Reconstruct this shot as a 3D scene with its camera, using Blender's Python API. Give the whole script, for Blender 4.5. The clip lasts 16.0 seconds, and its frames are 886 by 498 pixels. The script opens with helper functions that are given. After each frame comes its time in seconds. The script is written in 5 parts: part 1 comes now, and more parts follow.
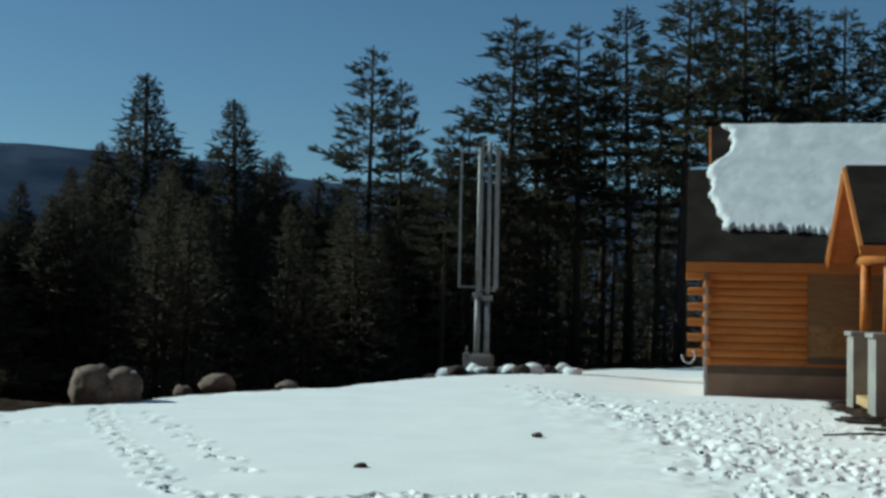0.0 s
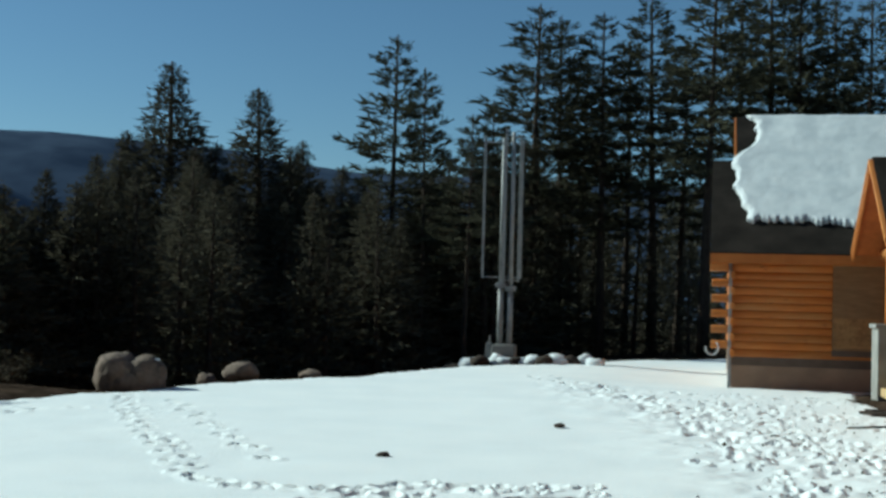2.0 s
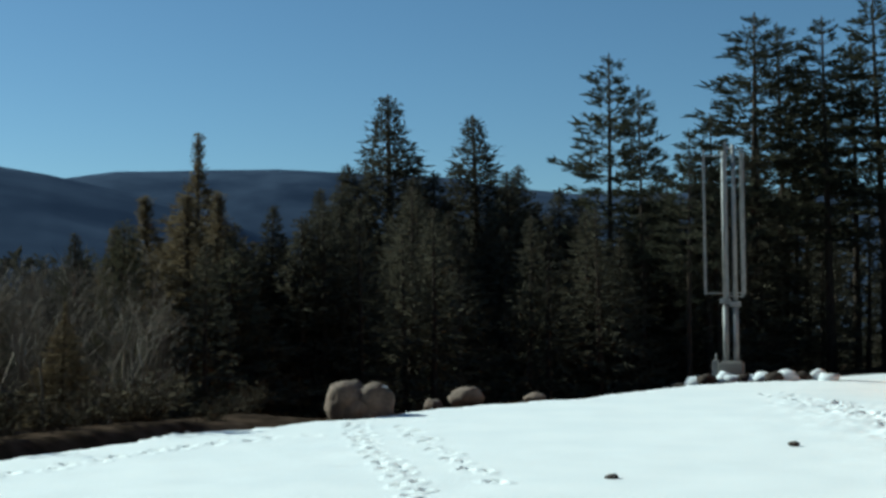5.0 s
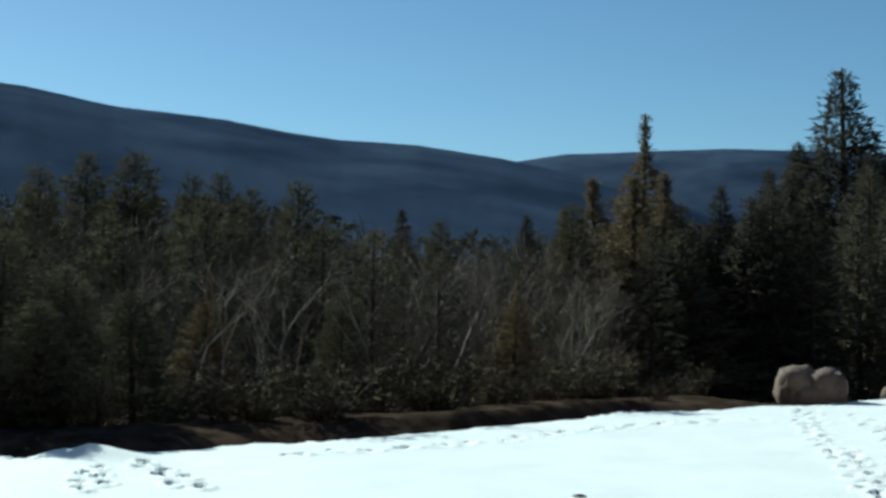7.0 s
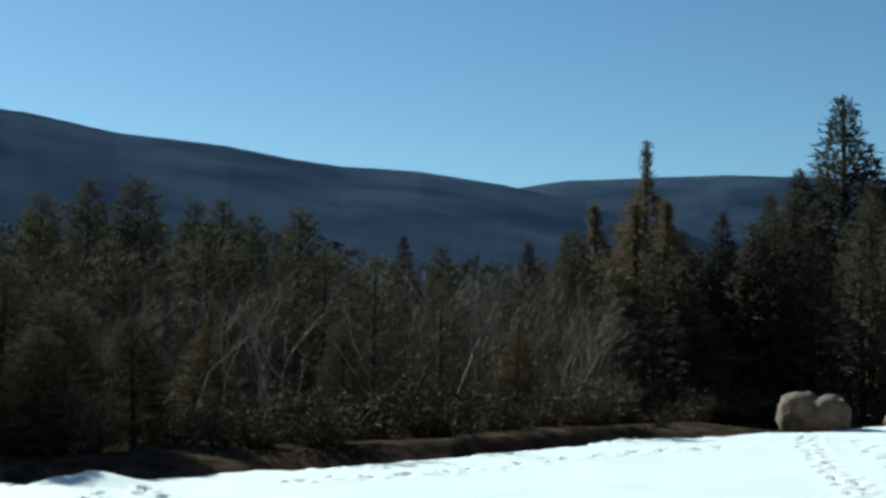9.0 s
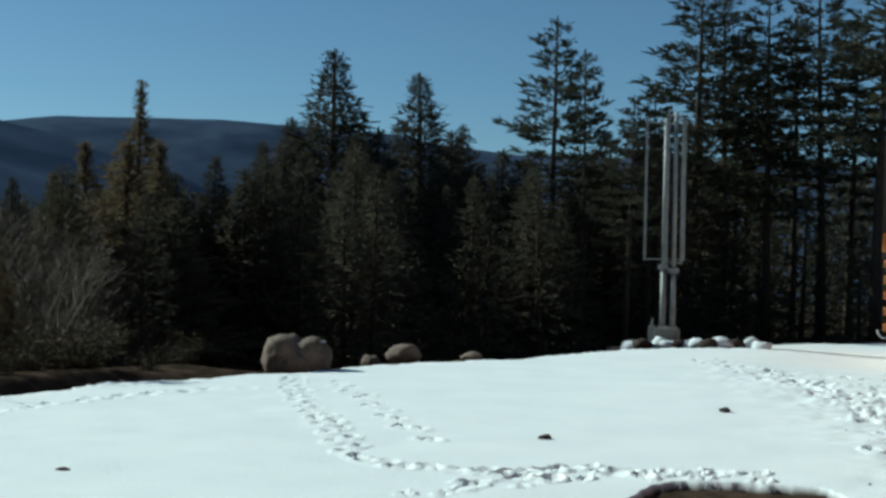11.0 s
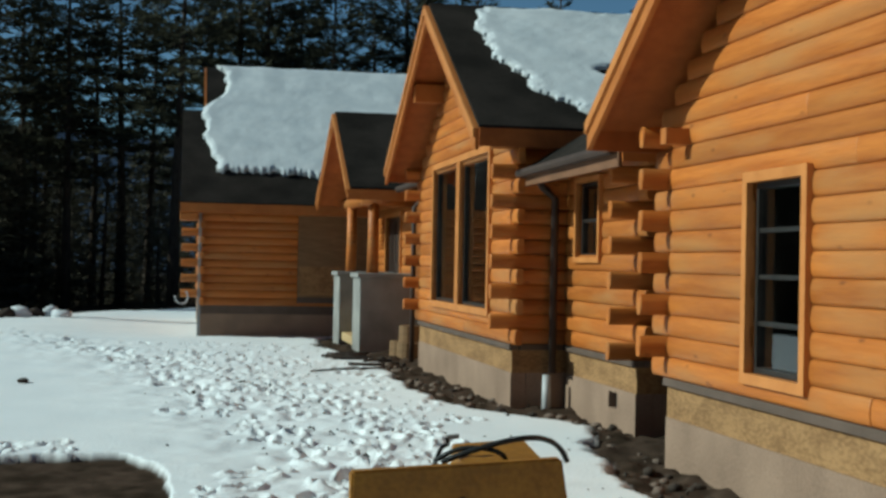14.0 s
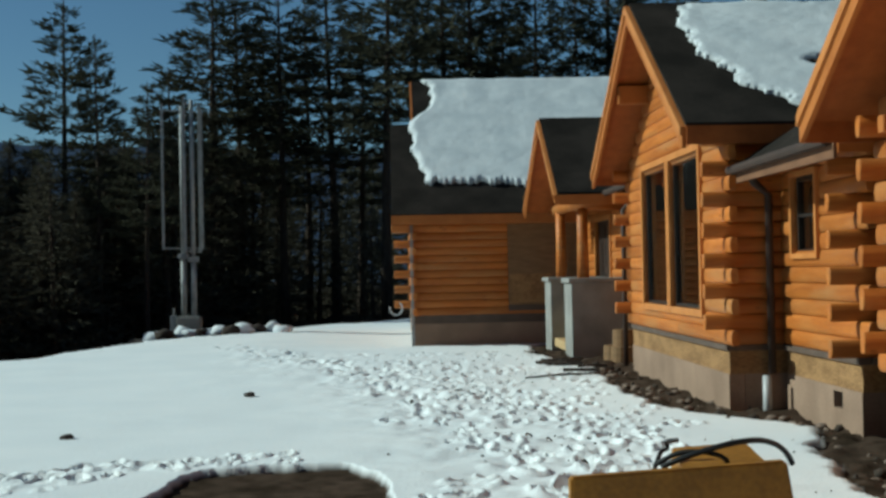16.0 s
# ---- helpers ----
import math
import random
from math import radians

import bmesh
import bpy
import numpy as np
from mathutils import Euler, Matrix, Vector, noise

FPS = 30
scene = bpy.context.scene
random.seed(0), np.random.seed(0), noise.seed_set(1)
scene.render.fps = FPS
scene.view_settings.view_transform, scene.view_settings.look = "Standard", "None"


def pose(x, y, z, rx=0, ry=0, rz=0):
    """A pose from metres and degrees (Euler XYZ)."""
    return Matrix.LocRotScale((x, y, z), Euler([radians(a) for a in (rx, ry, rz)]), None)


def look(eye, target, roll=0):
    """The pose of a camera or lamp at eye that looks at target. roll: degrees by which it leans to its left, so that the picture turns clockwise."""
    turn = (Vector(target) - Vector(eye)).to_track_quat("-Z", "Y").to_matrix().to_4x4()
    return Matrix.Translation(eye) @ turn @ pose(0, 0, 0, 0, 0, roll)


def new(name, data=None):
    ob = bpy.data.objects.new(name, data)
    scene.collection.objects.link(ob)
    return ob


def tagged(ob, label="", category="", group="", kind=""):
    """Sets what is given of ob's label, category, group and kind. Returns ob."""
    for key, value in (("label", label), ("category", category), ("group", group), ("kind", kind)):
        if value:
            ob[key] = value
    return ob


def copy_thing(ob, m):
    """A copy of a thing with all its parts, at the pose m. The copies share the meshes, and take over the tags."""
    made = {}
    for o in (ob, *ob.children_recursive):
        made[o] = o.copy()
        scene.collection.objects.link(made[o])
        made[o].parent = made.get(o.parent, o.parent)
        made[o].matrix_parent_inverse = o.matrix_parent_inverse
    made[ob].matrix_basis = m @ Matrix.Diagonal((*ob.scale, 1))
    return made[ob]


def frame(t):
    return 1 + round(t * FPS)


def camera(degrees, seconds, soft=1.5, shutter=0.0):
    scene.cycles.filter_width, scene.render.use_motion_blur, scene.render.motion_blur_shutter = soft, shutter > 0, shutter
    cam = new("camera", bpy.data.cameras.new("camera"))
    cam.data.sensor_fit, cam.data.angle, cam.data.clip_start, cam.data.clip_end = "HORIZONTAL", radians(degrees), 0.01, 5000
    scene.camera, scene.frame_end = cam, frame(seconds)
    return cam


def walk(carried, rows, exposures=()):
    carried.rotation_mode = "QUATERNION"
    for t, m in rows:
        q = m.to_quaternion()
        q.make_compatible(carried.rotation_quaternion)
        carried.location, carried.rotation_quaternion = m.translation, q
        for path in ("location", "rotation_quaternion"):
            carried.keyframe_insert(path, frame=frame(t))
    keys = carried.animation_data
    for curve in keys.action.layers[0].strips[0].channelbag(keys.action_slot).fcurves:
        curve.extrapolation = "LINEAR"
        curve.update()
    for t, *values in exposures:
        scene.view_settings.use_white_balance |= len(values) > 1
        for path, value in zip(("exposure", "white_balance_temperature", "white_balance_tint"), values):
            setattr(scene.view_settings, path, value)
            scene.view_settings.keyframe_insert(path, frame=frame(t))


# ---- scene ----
# ---------- camera ----------
cam = camera(37.04, 16.0, soft=3.0)
walk(cam, [
    (0.0, pose(0, 0, 1.88, 92.769, -1.227, 10.552)),
    (0.5, pose(0, 0, 1.88, 94.425, -2.022, 8.682)),
    (1.0, pose(0, 0, 1.88, 93.706, -1.435, 11.861)),
    (1.5, pose(0, 0, 1.88, 92.648, -2.138, 11.956)),
    (2.0, pose(0, 0, 1.88, 92.307, -1.592, 11.549)),
    (2.5, pose(0, 0, 1.88, 91.977, -0.963, 11.887)),
    (3.0, pose(0, 0, 1.88, 92.583, -0.936, 11.599)),
    (3.2, pose(0, 0, 1.88, 92.685, -0.772, 11.527)),
    (5.3, pose(0, 0, 1.88, 93.509, -0.184, 24.067)),
    (5.5, pose(0, 0, 1.88, 93.764, -0.741, 26.126)),
    (6.0, pose(0, 0, 1.88, 93.516, -0.784, 30.526)),
    (6.5, pose(0, 0, 1.88, 92.537, -0.042, 35.221)),
    (7.0, pose(0, 0, 1.88, 92.304, -0.609, 40.253)),
    (7.5, pose(0, 0, 1.88, 92.205, -0.177, 43.145)),
    (8.0, pose(0, 0, 1.88, 94.004, -0.415, 43.651)),
    (8.2, pose(0, 0, 1.88, 94.020, -0.460, 43.730)),
    (10.3, pose(0, 0, 1.88, 91.915, -1.386, 26.316)),
    (10.5, pose(0, 0, 1.88, 91.789, -1.486, 23.966)),
    (11.0, pose(0, 0, 1.88, 91.373, -1.474, 18.519)),
    (11.5, pose(0, 0, 1.88, 91.926, -1.599, 12.882)),
    (12.0, pose(0, 0, 1.88, 91.543, -1.417, 8.121)),
    (12.5, pose(0, 0, 1.88, 91.708, -1.025, 2.368)),
    (13.0, pose(0, 0, 1.88, 91.386, -0.645, -2.000)),
    (13.5, pose(0, 0, 1.88, 91.171, -0.669, -7.017)),
    (14.0, pose(0, 0, 1.88, 90.659, -1.146, -11.117)),
    (14.5, pose(0, 0, 1.88, 89.271, -0.832, -13.198)),
    (15.0, pose(0, 0, 1.88, 89.079, -0.404, -11.583)),
    (15.5, pose(0, 0, 1.88, 89.851, 0.201, -7.106)),
    (16.0, pose(0, 0, 1.88, 90.924, 1.132, -2.027)),
], exposures=[(0, 0.0, 5650, -12), (0.5, 0.04, 5650, -12), (1, 0.2, 5650, -12), (3, 0.2, 5650, -12), (5.5, 0.38, 5650, -12), (7, 0.52, 5650, -12), (8, 0.68, 5650, -12), (10.5, 0.22, 5650, -12), (11, 0.18, 5650, -12), (12.5, -0.1, 5650, -12), (14.5, -0.2, 5650, -12), (16, -0.15, 5650, -12)])
# ---------- world and light ----------
world = bpy.data.worlds.new("sky")
scene.world = world
world.use_nodes = True
wn = world.node_tree.nodes
sky = wn.new("ShaderNodeTexSky")
sky.sky_type = "NISHITA"
sky.sun_disc = False
SUN_EL, SUN_AZ = 30.5, 82.0          # height, and degrees left of the house's long axis
sky.sun_elevation = radians(SUN_EL)
sky.sun_rotation = radians(-SUN_AZ)
sky.altitude = 1200
sky.air_density, sky.dust_density, sky.ozone_density = 1.0, 0.45, 3.4
wn["Background"].inputs["Strength"].default_value = 0.060
world.node_tree.links.new(sky.outputs[0], wn["Background"].inputs[0])
sun = new("sun", bpy.data.lights.new("sun", "SUN"))
sun.data.energy, sun.data.angle, sun.data.color = 4.8, radians(0.55), (1.0, 0.94, 0.84)
sun_from = Vector((-math.sin(radians(SUN_AZ)) * math.cos(radians(SUN_EL)), math.cos(radians(SUN_AZ)) * math.cos(radians(SUN_EL)), math.sin(radians(SUN_EL))))
sun.matrix_world = look(sun_from * 100, (0, 0, 0))


# ---------- materials ----------
def material(name, c1, c2, scale=4.0, rough=0.7, bump=0.3, bump_scale=40.0, stretch=(1, 1, 1), metal=0.0, jitter=0.0, spec=0.3, fine=0.25, space="Object"):
    m = bpy.data.materials.new(name)
    m.use_nodes = True
    n, l = m.node_tree.nodes, m.node_tree.links
    b = n["Principled BSDF"]
    b.inputs["Roughness"].default_value, b.inputs["Metallic"].default_value = rough, metal
    b.inputs["Specular IOR Level"].default_value = spec
    tc, mp = n.new("ShaderNodeTexCoord"), n.new("ShaderNodeMapping")
    mp.inputs["Scale"].default_value = stretch
    l.new(tc.outputs[space], mp.inputs[0])
    big, small = n.new("ShaderNodeTexNoise"), n.new("ShaderNodeTexNoise")
    big.inputs["Scale"].default_value, small.inputs["Scale"].default_value = scale, bump_scale
    big.inputs["Detail"].default_value = small.inputs["Detail"].default_value = 6
    l.new(mp.outputs[0], big.inputs[0]), l.new(mp.outputs[0], small.inputs[0])
    mix = n.new("ShaderNodeMix")
    mix.data_type = "RGBA"
    mix.inputs["A"].default_value, mix.inputs["B"].default_value = (*c1, 1), (*c2, 1)
    ramp = n.new("ShaderNodeMapRange")
    ramp.inputs["From Min"].default_value, ramp.inputs["From Max"].default_value = 0.32, 0.68
    add = n.new("ShaderNodeMath")
    add.operation = "MULTIPLY_ADD"
    add.inputs[1].default_value = fine
    l.new(small.outputs["Fac"], add.inputs[0]), l.new(big.outputs["Fac"], add.inputs[2])
    sub = n.new("ShaderNodeMath")
    sub.operation = "SUBTRACT"
    sub.inputs[1].default_value = fine / 2
    l.new(add.outputs[0], sub.inputs[0]), l.new(sub.outputs[0], ramp.inputs[0]), l.new(ramp.outputs[0], mix.inputs["Factor"])
    out = mix.outputs["Result"]
    if jitter:
        oi, hsv, mr = n.new("ShaderNodeObjectInfo"), n.new("ShaderNodeHueSaturation"), n.new("ShaderNodeMapRange")
        mr.inputs["To Min"].default_value, mr.inputs["To Max"].default_value = 1 - jitter, 1 + jitter
        l.new(oi.outputs["Random"], mr.inputs[0]), l.new(mr.outputs[0], hsv.inputs["Value"]), l.new(out, hsv.inputs["Color"])
        out = hsv.outputs[0]
    l.new(out, b.inputs["Base Color"])
    if bump:
        bp = n.new("ShaderNodeBump")
        bp.inputs["Strength"].default_value, bp.inputs["Distance"].default_value = bump, 0.02
        l.new(small.outputs["Fac"], bp.inputs["Height"]), l.new(bp.outputs[0], b.inputs["Normal"])
    return m


def log_material(name, c1, c2, knot):
    """Stained pine: grain along the log's own x, dark knots, a tone of its own for each log."""
    m = material(name, c1, c2, 2.2, 0.5, 0.25, 14.0, (0.35, 5, 5), 0, 0.17, 0.3, 0.5)
    n, l = m.node_tree.nodes, m.node_tree.links
    b = n["Principled BSDF"]
    old = b.inputs["Base Color"].links[0].from_socket
    tc, oi, cmb, addv = n.new("ShaderNodeTexCoord"), n.new("ShaderNodeObjectInfo"), n.new("ShaderNodeCombineXYZ"), n.new("ShaderNodeVectorMath")
    mul = n.new("ShaderNodeMath")
    mul.operation = "MULTIPLY"
    mul.inputs[1].default_value = 37
    l.new(oi.outputs["Random"], mul.inputs[0]), l.new(mul.outputs[0], cmb.inputs[0]), l.new(mul.outputs[0], cmb.inputs[1])
    l.new(tc.outputs["Object"], addv.inputs[0]), l.new(cmb.outputs[0], addv.inputs[1])
    mp = [x for x in n if x.bl_idname == "ShaderNodeMapping"][0]
    l.new(addv.outputs[0], mp.inputs[0])
    mp2, vo = n.new("ShaderNodeMapping"), n.new("ShaderNodeTexVoronoi")
    mp2.inputs["Scale"].default_value = (2.4, 6.0, 6.0)
    vo.inputs["Scale"].default_value = 1.0
    l.new(addv.outputs[0], mp2.inputs[0]), l.new(mp2.outputs[0], vo.inputs["Vector"])
    mr = n.new("ShaderNodeMapRange")
    mr.inputs["From Min"].default_value, mr.inputs["From Max"].default_value = 0.05, 0.15
    mr.inputs["To Min"].default_value, mr.inputs["To Max"].default_value = 0.75, 0.0
    l.new(vo.outputs["Distance"], mr.inputs[0])
    mix = n.new("ShaderNodeMix")
    mix.data_type = "RGBA"
    mix.inputs["B"].default_value = (*knot, 1)
    mp3, nz, mr3, wx = n.new("ShaderNodeMapping"), n.new("ShaderNodeTexNoise"), n.new("ShaderNodeMapRange"), n.new("ShaderNodeMix")
    mp3.inputs["Scale"].default_value = (0.5, 2.5, 2.5)
    nz.inputs["Scale"].default_value, nz.inputs["Detail"].default_value = 1.3, 5
    mr3.inputs["From Min"].default_value, mr3.inputs["From Max"].default_value, mr3.inputs["To Max"].default_value = 0.48, 0.72, 0.65
    wx.data_type = "RGBA"
    wx.inputs["B"].default_value = (0.40, 0.200, 0.068, 1)
    l.new(addv.outputs[0], mp3.inputs[0]), l.new(mp3.outputs[0], nz.inputs[0]), l.new(nz.outputs["Fac"], mr3.inputs[0]), l.new(mr3.outputs[0], wx.inputs["Factor"]), l.new(old, wx.inputs["A"])
    l.new(mr.outputs[0], mix.inputs["Factor"]), l.new(wx.outputs["Result"], mix.inputs["A"]), l.new(mix.outputs["Result"], b.inputs["Base Color"])
    return m


LOG = log_material("stained_log", (0.49, 0.168, 0.030), (0.35, 0.104, 0.016), (0.15, 0.046, 0.012))
TRIM_WOOD = material("stained_board", (0.46, 0.165, 0.038), (0.36, 0.118, 0.024), 2.0, 0.5, 0.2, 20, (1, 1, 1), 0, 0.06)
SOFFIT = material("stained_soffit", (0.40, 0.115, 0.025), (0.30, 0.082, 0.017), 2.0, 0.55, 0.25, 14, (3, 3, 3), 0, 0.05)
GREYED = material("greyed_board", (0.20, 0.098, 0.050), (0.14, 0.068, 0.034), 2.0, 0.6, 0.2, 20, (1, 1, 1), 0, 0.05)
WINDOW_TRIM = material("window_trim_wood", (0.56, 0.23, 0.065), (0.45, 0.17, 0.042), 3.0, 0.5, 0.15, 30, (1, 1, 1), 0, 0.05)
SASH = material("dark_sash", (0.035, 0.032, 0.03), (0.02, 0.019, 0.018), 6, 0.35, 0.0)
CONCRETE = material("foundation_concrete", (0.31, 0.212, 0.150), (0.215, 0.144, 0.101), 1.3, 0.9, 0.4, 30, fine=0.5)
GREY_CONCRETE = material("grey_concrete", (0.30, 0.295, 0.275), (0.21, 0.205, 0.195), 2.0, 0.9, 0.4, 35)
OSB = material("strand_board", (0.33, 0.190, 0.080), (0.19, 0.104, 0.042), 2.0, 0.8, 0.3, 16, (1, 1, 2.2), fine=0.9)
PLYWOOD = material("bare_plywood", (0.24, 0.145, 0.07), (0.17, 0.10, 0.046), 2.5, 0.75, 0.15, 30, (1, 1, 5))
FLASH = material("dark_flashing", (0.12, 0.085, 0.065), (0.085, 0.06, 0.045), 3, 0.6, 0.1)
SHINGLE = material("dark_shingles", (0.040, 0.034, 0.030), (0.020, 0.018, 0.016), 1.3, 1.0, 0.6, 45, fine=0.8, spec=0.0)
SNOW_ROOF = material("old_roof_snow", (0.70, 0.73, 0.75), (0.58, 0.62, 0.65), 1.8, 0.9, 0.3, 22, spec=0.2)
METAL_GUTTER = material("brown_gutter", (0.060, 0.038, 0.029), (0.042, 0.027, 0.021), 5, 0.65, 0.0)
GALV = material("grey_galvanised_steel", (0.34, 0.345, 0.345), (0.23, 0.235, 0.24), 5, 0.6, 0.1, 60, metal=0.1)
YELLOW = material("worn_yellow_paint", (0.33, 0.155, 0.018), (0.20, 0.088, 0.011), 3.5, 0.55, 0.25, 30, fine=0.6)
RUBBER = material("black_rubber", (0.02, 0.02, 0.02), (0.012, 0.012, 0.012), 8, 0.5, 0.1)
RUST = material("dark_rust", (0.07, 0.035, 0.02), (0.03, 0.02, 0.015), 12, 0.8, 0.3)
WHITE_PLASTIC = material("white_plastic", (0.50, 0.51, 0.52), (0.42, 0.43, 0.44), 5, 0.4, 0.05)
DOOR_MAT = material("dark_door", (0.05, 0.035, 0.03), (0.035, 0.025, 0.02), 4, 0.4, 0.1)
BOULDER = material("pale_boulder", (0.20, 0.148, 0.116), (0.105, 0.079, 0.062), 2.2, 0.9, 0.9, 14, fine=0.5)
CLOD = material("dark_earth_clod", (0.055, 0.042, 0.032), (0.03, 0.022, 0.018), 9, 0.95, 0.6, 40)
LUMBER = material("pale_lumber", (0.52, 0.38, 0.20), (0.42, 0.29, 0.14), 3, 0.7, 0.15)
BARK = material("grey_brown_bark", (0.085, 0.065, 0.05), (0.04, 0.03, 0.024), 5, 0.95, 0.8, 20, (3, 3, 0.6), 0, 0.15, 0.1)
PALE_BARK = material("pale_grey_bark", (0.30, 0.27, 0.23), (0.16, 0.14, 0.115), 5, 0.9, 0.6, 20, (3, 3, 0.6), 0, 0.2, 0.1)
NEEDLE = material("pine_needles", (0.078, 0.077, 0.052), (0.050, 0.050, 0.035), 1.5, 0.9, 0.0, 8, (1, 1, 1), 0, 0.2, 0.02)
SPRUCE_NEEDLE = material("spruce_needles", (0.100, 0.092, 0.067), (0.068, 0.062, 0.046), 1.5, 0.9, 0.0, 8, (1, 1, 1), 0, 0.25, 0.02)
YOUNG_NEEDLE = material("young_pine_needles", (0.125, 0.117, 0.076), (0.082, 0.077, 0.051), 1.5, 0.9, 0.0, 8, (1, 1, 1), 0, 0.25, 0.02)
SHRUB_LEAF = material("dry_olive_leaves", (0.120, 0.100, 0.066), (0.070, 0.058, 0.040), 2.5, 0.9, 0.0, 8, (1, 1, 1), 0, 0.3, 0.02)
LARCH_NEEDLE = material("olive_conifer_needles", (0.22, 0.172, 0.106), (0.15, 0.119, 0.074), 1.2, 0.9, 0.0, 8, (1, 1, 1), 0, 0.15, 0.02)
TWIG = material("bare_twigs", (0.20, 0.168, 0.136), (0.12, 0.10, 0.082), 2, 0.9, 0.0, 8, (1, 1, 1), 0, 0.25, 0.1)



def translucent(m, share):
    """Thin leaves let part of the sun through."""
    n, l = m.node_tree.nodes, m.node_tree.links
    b, out = n["Principled BSDF"], n["Material Output"]
    tr, mx = n.new("ShaderNodeBsdfTranslucent"), n.new("ShaderNodeMixShader")
    mx.inputs[0].default_value = share
    l.new(b.inputs["Base Color"].links[0].from_socket, tr.inputs[0])
    l.new(b.outputs[0], mx.inputs[1]), l.new(tr.outputs[0], mx.inputs[2]), l.new(mx.outputs[0], out.inputs["Surface"])


for nm in (NEEDLE, SPRUCE_NEEDLE, YOUNG_NEEDLE, LARCH_NEEDLE):
    translucent(nm, 0.22)

GLASS = bpy.data.materials.new("window_glass")
GLASS.use_nodes = True
gb = GLASS.node_tree.nodes["Principled BSDF"]
gb.inputs["Base Color"].default_value = (0.75, 0.8, 0.8, 1)
gb.inputs["Roughness"].default_value, gb.inputs["Transmission Weight"].default_value, gb.inputs["IOR"].default_value = 0.02, 1.0, 1.45


# ---------- small builders ----------
def wmat(ob):
    m = ob.matrix_basis.copy()
    return wmat(ob.parent) @ ob.matrix_parent_inverse @ m if ob.parent else m


def link_part(name, me, parent, label="", m=None):
    ob = new(name, me)
    if m is not None:
        ob.matrix_basis = m
    if parent is not None:
        ob.parent = parent
        ob.matrix_parent_inverse = wmat(parent).inverted()
    return tagged(ob, label)


def mesh_of(bm, mat, name="mesh", smooth=False):
    me = bpy.data.meshes.new(name)
    bm.normal_update()
    bm.to_mesh(me)
    bm.free()
    me.materials.append(mat)
    if smooth:
        me.polygons.foreach_set("use_smooth", [True] * len(me.polygons))
    return me


def part(name, bm, mat, parent, label="", m=None, smooth=False):
    return link_part(name, mesh_of(bm, mat, name, smooth), parent, label, m)


def thing(name, place, label, category, group="", kind="", turn=0):
    ob = new(name)
    ob.matrix_basis = pose(*place, 0, 0, turn)
    ob.empty_display_size = 0.2
    return tagged(ob, label, category, group, kind)


def box(bm, x0, y0, z0, x1, y1, z1, bevel=0.0):
    r = bmesh.ops.create_cube(bm, size=1)
    vs = r["verts"]
    bmesh.ops.scale(bm, vec=(x1 - x0, y1 - y0, z1 - z0), verts=vs)
    bmesh.ops.translate(bm, vec=((x0 + x1) / 2, (y0 + y1) / 2, (z0 + z1) / 2), verts=vs)
    if bevel:
        es = list({e for v in vs for e in v.link_edges})
        bmesh.ops.bevel(bm, geom=es, offset=bevel, segments=2, affect="EDGES", profile=0.6)
    return bm


def nb(*boxes, bevel=0.0):
    bm = bmesh.new()
    for b in boxes:
        box(bm, *b, bevel=bevel)
    return bm


def tube(bm, pts, radii, sides=8, caps=True):
    """A tapered tube through points."""
    rings = []
    for i, p in enumerate(pts):
        p = Vector(p)
        a, b = Vector(pts[max(i - 1, 0)]), Vector(pts[min(i + 1, len(pts) - 1)])
        d = (b - a).normalized()
        u = d.orthogonal().normalized() if i == 0 else (u - d * u.dot(d)).normalized()
        w = d.cross(u)
        r = radii[i] if hasattr(radii, "__len__") else radii
        rings.append([bm.verts.new(p + (u * math.cos(2 * math.pi * k / sides) + w * math.sin(2 * math.pi * k / sides)) * r) for k in range(sides)])
    for a, b in zip(rings, rings[1:]):
        for k in range(sides):
            bm.faces.new((a[k], a[(k + 1) % sides], b[(k + 1) % sides], b[k]))
    if caps:
        bm.faces.new(rings[0][::-1]), bm.faces.new(rings[-1])
    return bm


def prism(bm, poly, d):
    """A closed polygon of points, thickened by the vector d."""
    a = [bm.verts.new(p) for p in poly]
    b = [bm.verts.new(Vector(p) + Vector(d)) for p in poly]
    bm.faces.new(a), bm.faces.new(b[::-1])
    for i in range(len(a)):
        j = (i + 1) % len(a)
        bm.faces.new((a[j], a[i], b[i], b[j]))
    bmesh.ops.recalc_face_normals(bm, faces=bm.faces)
    return bm


# ---------- ground ----------
EDGE_AZ = [-180, -60, -30, -10, -0.5, 5.4, 10.5, 12.4, 15.35, 20.2, 23.2, 28, 34, 39.8, 46.6, 54.1, 62, 75, 110, 180]
EDGE_R = [60, 60, 60, 56, 50, 42.5, 37.6, 34.8, 30.8, 28.6, 26.0, 23.8, 21.2, 18.4, 16.8, 15.7, 15.8, 16.2, 24, 60]
RIDGE_AZ = [-180, -60, -10, 5, 15.7, 18, 21, 25, 28.3, 31.4, 35, 40, 80, 180]
RIDGE_EL = [2.5, 3, 4.5, 5.2, 5.66, 5.9, 6.36, 6.48, 6.66, 6.6, 6.5, 5.8, 3, 2.5]
NEAR_AZ = [-180, 10, 22, 27, 31, 35, 37.7, 41.4, 44.8, 46.8, 49.7, 54.4, 57.9, 59, 62.2, 70, 90, 180]
NEAR_EL = [1, 1, 1.5, 3.2, 4.9, 5.8, 6.3, 6.75, 6.95, 7.22, 7.7, 8.1, 8.72, 8.82, 9.5, 10.6, 9, 1]


